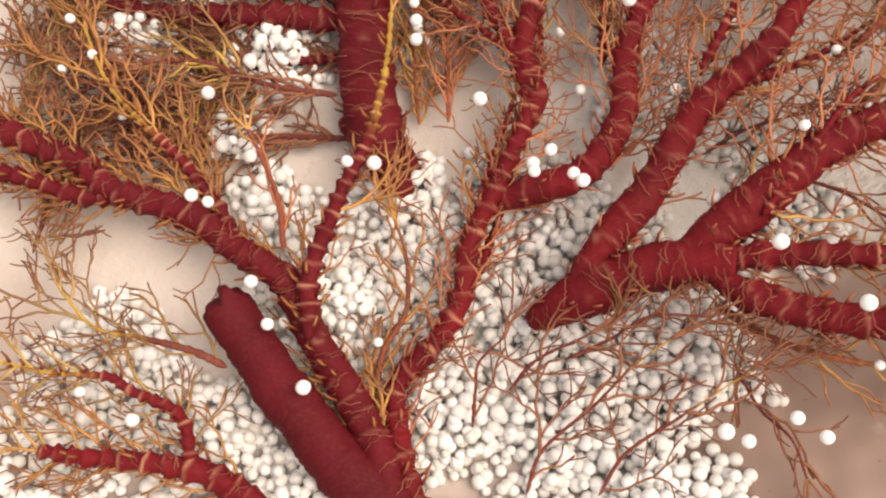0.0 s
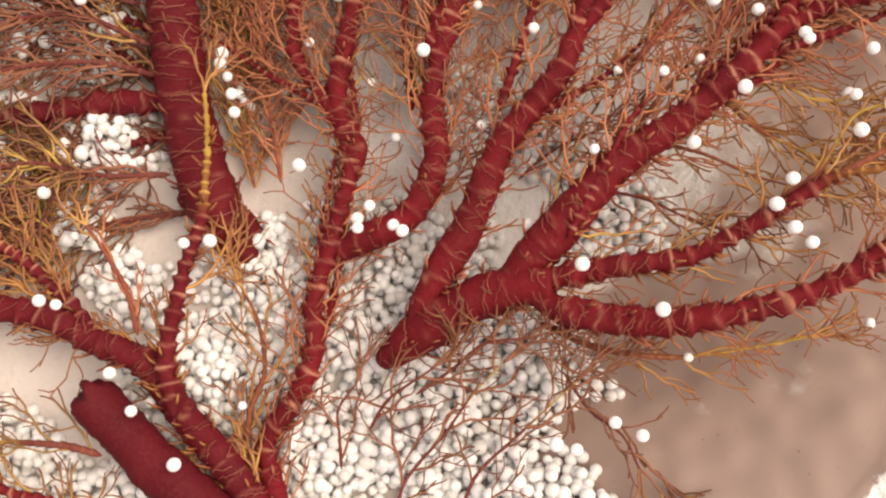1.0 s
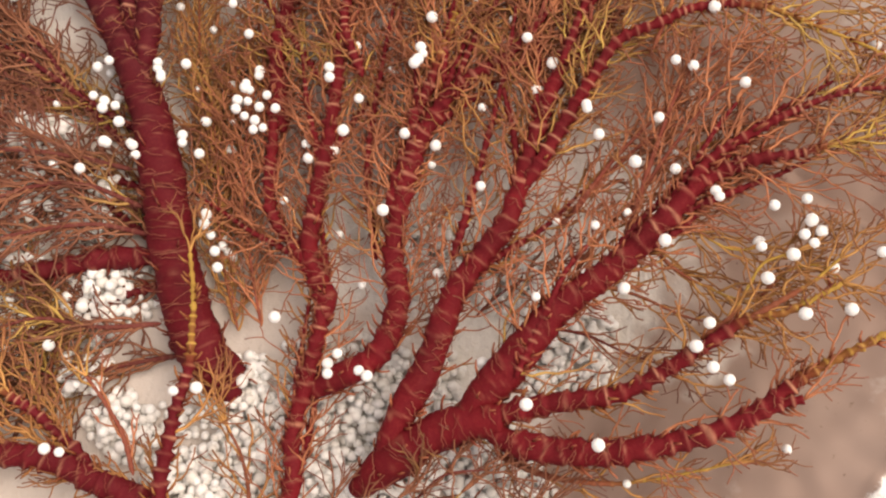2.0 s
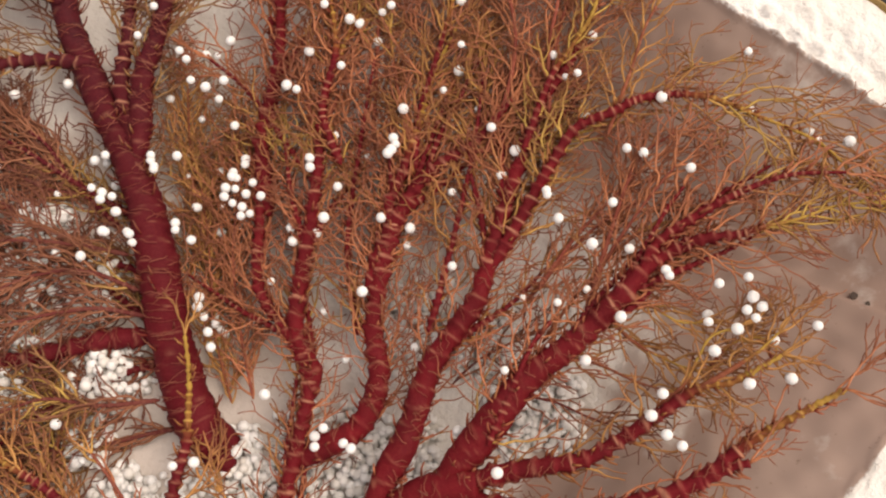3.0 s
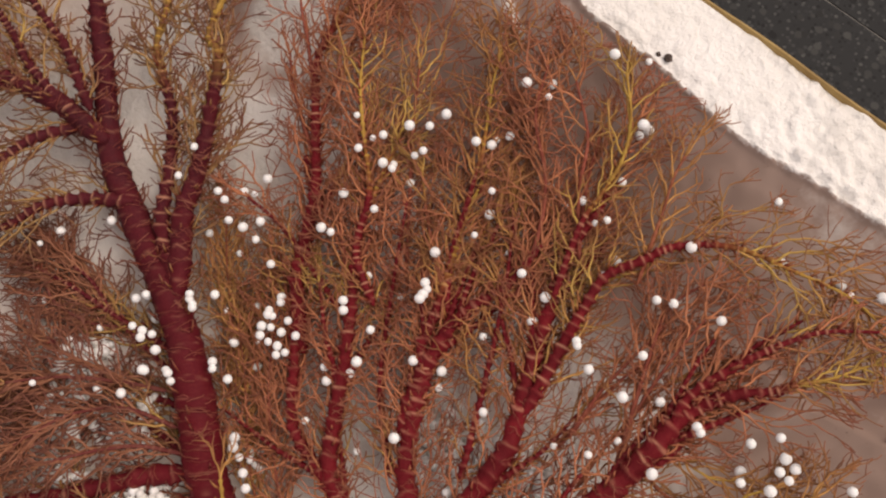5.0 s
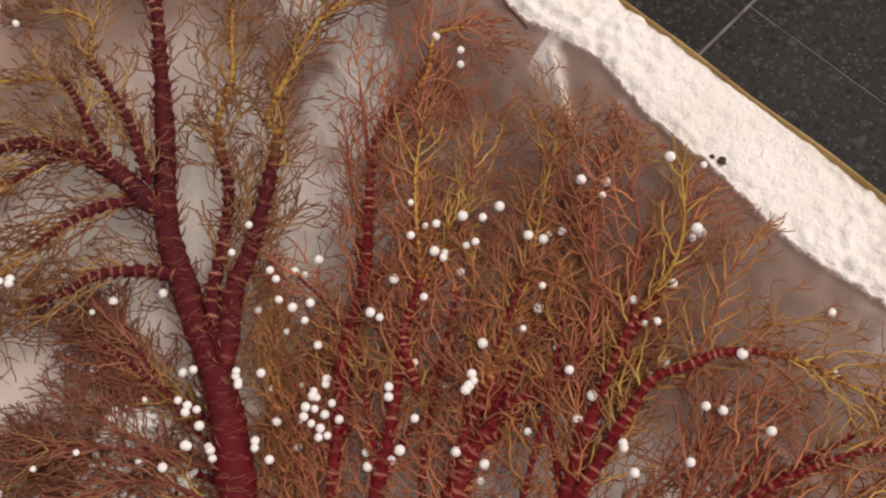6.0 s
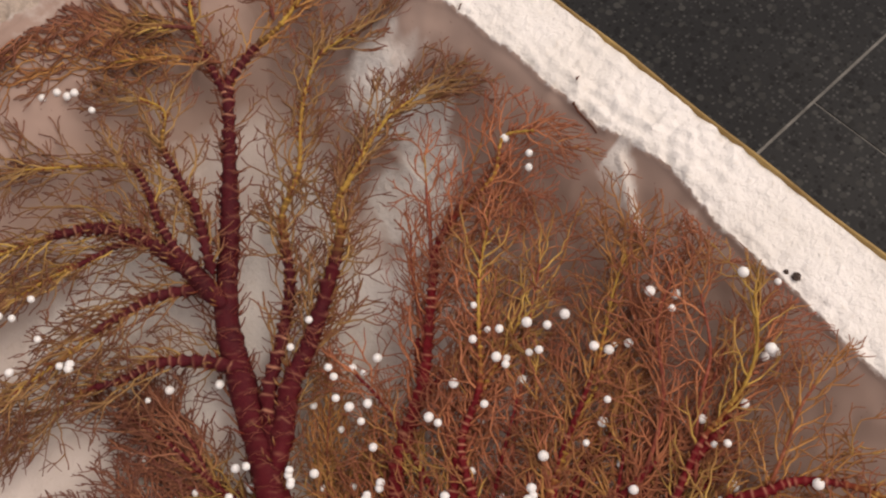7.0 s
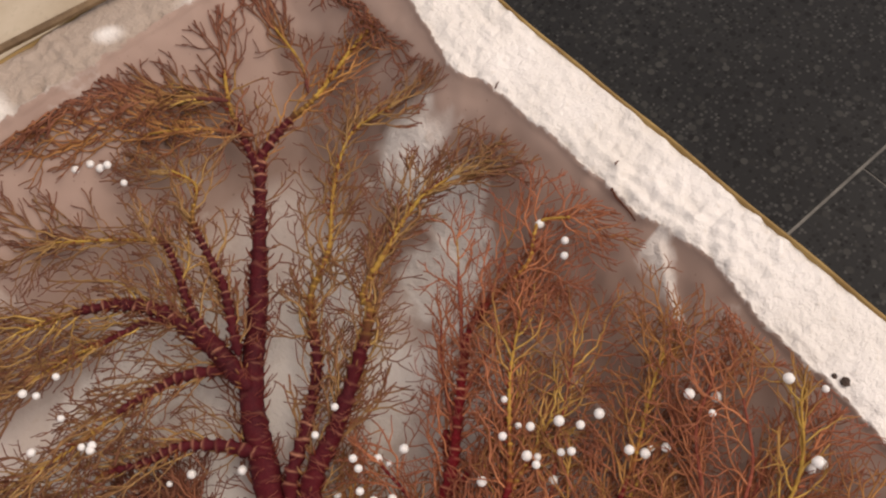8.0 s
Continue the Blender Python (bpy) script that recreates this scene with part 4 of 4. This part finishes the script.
BEADS_FAN_EDGE = [(0.152, 0.160, 0.220), (0.213, 0.108, 0.239), (0.212, 0.101, 0.238), (0.214, 0.096, 0.239), (0.209, 0.096, 0.238), (0.204, 0.089, 0.236), (0.210, 0.092, 0.238), (0.230, 0.084, 0.244), (0.202, 0.107, 0.236), (0.195, 0.095, 0.233), (0.194, 0.085, 0.233), (0.203, 0.070, 0.236), (0.167, 0.068, 0.225), (0.172, 0.074, 0.227), (0.166, 0.106, 0.225), (0.187, 0.116, 0.231), (0.169, 0.059, 0.226), (0.062, 0.203, 0.194), (0.064, 0.178, 0.194), (0.099, 0.200, 0.205), (0.095, 0.197, 0.204)]
BEADS_STEM = [(0.003, 0.157, 0.175), (0.004, 0.152, 0.175), (0.005, 0.145, 0.176), (0.005, 0.139, 0.175), (-0.007, 0.227, 0.177), (-0.006, 0.222, 0.176), (-0.032, 0.200, 0.174), (-0.022, 0.196, 0.174), (-0.001, 0.194, 0.174), (0.042, 0.090, 0.187)]
BEADS_FRONT = [(-0.028, 0.022, 0.180), (-0.039, 0.041, 0.180), (-0.045, 0.054, 0.180), (-0.008, 0.092, 0.180), (-0.016, 0.093, 0.180), (0.126, 0.042, 0.218), (0.114, 0.007, 0.214), (0.107, 0.060, 0.212), (-0.063, 0.081, 0.180), (-0.059, 0.079, 0.180), (0.046, 0.093, 0.194), (0.041, 0.087, 0.192), (0.052, 0.085, 0.196), (0.056, 0.082, 0.197), (0.026, 0.112, 0.188), (0.108, 0.011, 0.212), (0.096, 0.006, 0.209), (0.090, 0.008, 0.207)]
BEADS_FROND = [(-0.101, 0.425, 0.193), (-0.128, 0.447, 0.195), (-0.127, 0.436, 0.194), (-0.119, 0.439, 0.194), (-0.113, 0.437, 0.194), (-0.109, 0.436, 0.194), (-0.128, 0.326, 0.183), (-0.143, 0.318, 0.182), (-0.136, 0.317, 0.182), (-0.125, 0.304, 0.180), (-0.138, 0.290, 0.179), (-0.113, 0.290, 0.179), (-0.109, 0.290, 0.179), (0.110, 0.365, 0.220), (0.118, 0.346, 0.220), (0.119, 0.355, 0.221), (0.201, 0.243, 0.235)]
BEADS_CLUSTER = [(0.023, 0.208, 0.176), (0.022, 0.203, 0.176), (0.029, 0.216, 0.176), (0.030, 0.211, 0.176), (0.034, 0.215, 0.176), (0.028, 0.206, 0.176), (0.031, 0.202, 0.176), (0.036, 0.208, 0.176), (0.025, 0.200, 0.176), (0.029, 0.197, 0.176), (0.027, 0.192, 0.176), (0.032, 0.193, 0.176), (0.035, 0.219, 0.176), (0.026, 0.212, 0.176)]
BEADS_MAT = [(-0.035, 0.220, 0.172), (-0.031, 0.218, 0.172), (-0.031, 0.215, 0.172), (-0.027, 0.215, 0.172), (-0.026, 0.208, 0.172), (-0.032, 0.200, 0.172), (-0.031, 0.234, 0.172), (-0.022, 0.197, 0.172), (-0.021, 0.192, 0.172)]
rng = random.Random(21)
for spot in BEADS_FAN_MID + BEADS_TRUNK + BEADS_FAN_EDGE + BEADS_STEM + BEADS_FRONT + BEADS_FROND + BEADS_CLUSTER + BEADS_MAT:
    loose_bead(*(v + rng.gauss(0, 0.0006) for v in spot), rng.choice((0.0019, 0.0020, 0.0022, 0.0024)))
near = sorted((p for p in PERCHES if heap(p.x, p.y) < 0.9 and p.y < 0.29), key=lambda p: rng.random())
for p in near[:140]:
    r = rng.choice((0.0016, 0.0018, 0.0021, 0.0024))
    loose_bead(p.x, p.y, p.z + r * 0.8, r)


# ---- the floor: dark terrazzo tiles with pale joints ----
def build_floor():
    s = 6.0
    me = mesh_of("floor", [(-s * 40, -s * 40, FLOOR_Z - 0.0007), (s * 40, -s * 40, FLOOR_Z - 0.0007), (s * 40, s * 40, FLOOR_Z - 0.0007), (-s * 40, s * 40, FLOOR_Z - 0.0007)], [(0, 1, 2, 3)], GROUT, smooth=False)
    floor = tagged(new("floor", me), "dark speckled terrazzo tile floor with pale joints", "floor", kind="structure")
    size, joint, seam = 0.60, 0.0026, 0.0011
    bm = box_bm(-size / 2 + seam / 2, -size / 2 + joint / 2, -0.012, size / 2 - seam / 2, size / 2 - joint / 2, 0, 0.0005)
    tile = bpy.data.meshes.new("tile")
    bm.to_mesh(tile)
    bm.free()
    tile.materials.append(TERRAZZO)
    for i in range(-6, 7):
        for j in range(-6, 7):
            u, v = 0.645 + size * (i - 0.5 + 0.5 * (j % 2 == 0)), 0.194 + size * (j + 0.5)
            x, y = box_to_world(u, v)
            ob = child("tile", tile, floor)
            ob.matrix_local = pose(x, y, FLOOR_Z, 0, 0, BOX_TURN)


build_floor()


# ---- small things ----
def fragment(x, y, z, length, turn, bend, r, label):
    """A short broken bit of twig."""
    pts, h, p = [], radians(turn), Vector((x, y, z))
    for i in range(7):
        pts.append(p.copy())
        h += radians(bend) * (1 if i < 3 else -0.6)
        p += Vector((math.cos(h), math.sin(h), 0)) * length / 6
        u, v = world_to_box(p.x, p.y)
        p.z = foam_height(u, v) + r
    tubes = Tubes()
    tubes.add(pts, [r * k for k in (0.6, 1, 1.1, 1, 0.9, 0.8, 0.5)], [(0.10, 0.035, 0.022)] * 7, 6)
    return tagged(new("twig_fragment", mesh_of("twig_fragment", tubes.v, tubes.f, TWIG, tubes.c)), label, "twig fragment", "broken twig bits in the box")


fragment(0.143, 0.380, 0.21, 0.021, -72, 6, 0.0006, "dark broken twig bit on the shaded foam wall")
fragment(0.147, 0.388, 0.23, 0.004, 20, 14, 0.0003, "tiny dark twig bit on the white rim")
fragment(0.096, 0.442, 0.20, 0.004, 10, 20, 0.0004, "tiny dark twig bit on the foam wall")


def dirt_speck(x, y, r, label, flat=0.6):
    bm = bmesh.new()
    bmesh.ops.create_icosphere(bm, subdivisions=3, radius=r)
    for v in bm.verts:
        v.co *= 1 + 0.35 * noise.noise(v.co * 900)
        v.co.z *= flat
    me = bpy.data.meshes.new("dirt_speck")
    bm.to_mesh(me)
    bm.free()
    me.materials.append(DIRT)
    ob = new("dirt_speck", me)
    ob.location = (x, y, bed_height(x, y) + r * 0.25)
    return tagged(ob, label, "dirt speck", "dirt specks")


dirt_speck(0.2240, 0.2755, 0.0020, "black dirt crumb on the white foam rim")
dirt_speck(0.2205, 0.2785, 0.0012, "small black dirt crumb on the white foam rim")
dirt_speck(0.278, 0.097, 0.0019, "dark flat dirt smear on the foam wall", 0.25)
dirt_speck(0.280, 0.092, 0.0013, "dark flat dirt smear on the foam wall", 0.25)

# a cream carton beyond the short rim
carton = tagged(new("carton"), "cream cardboard carton standing beside the foam box", "carton")
carton.matrix_world = pose(0, 0, 0, 0, 0, BOX_TURN)
part("side_wall", box_bm(0.02, 0.492, FLOOR_Z + 0.0005, 0.33, 0.80, 0.205, 0.003), BOARD, carton)
part("lid", box_bm(0.017, 0.4915, 0.2052, 0.333, 0.803, 0.211, 0.002), BOARD, carton)
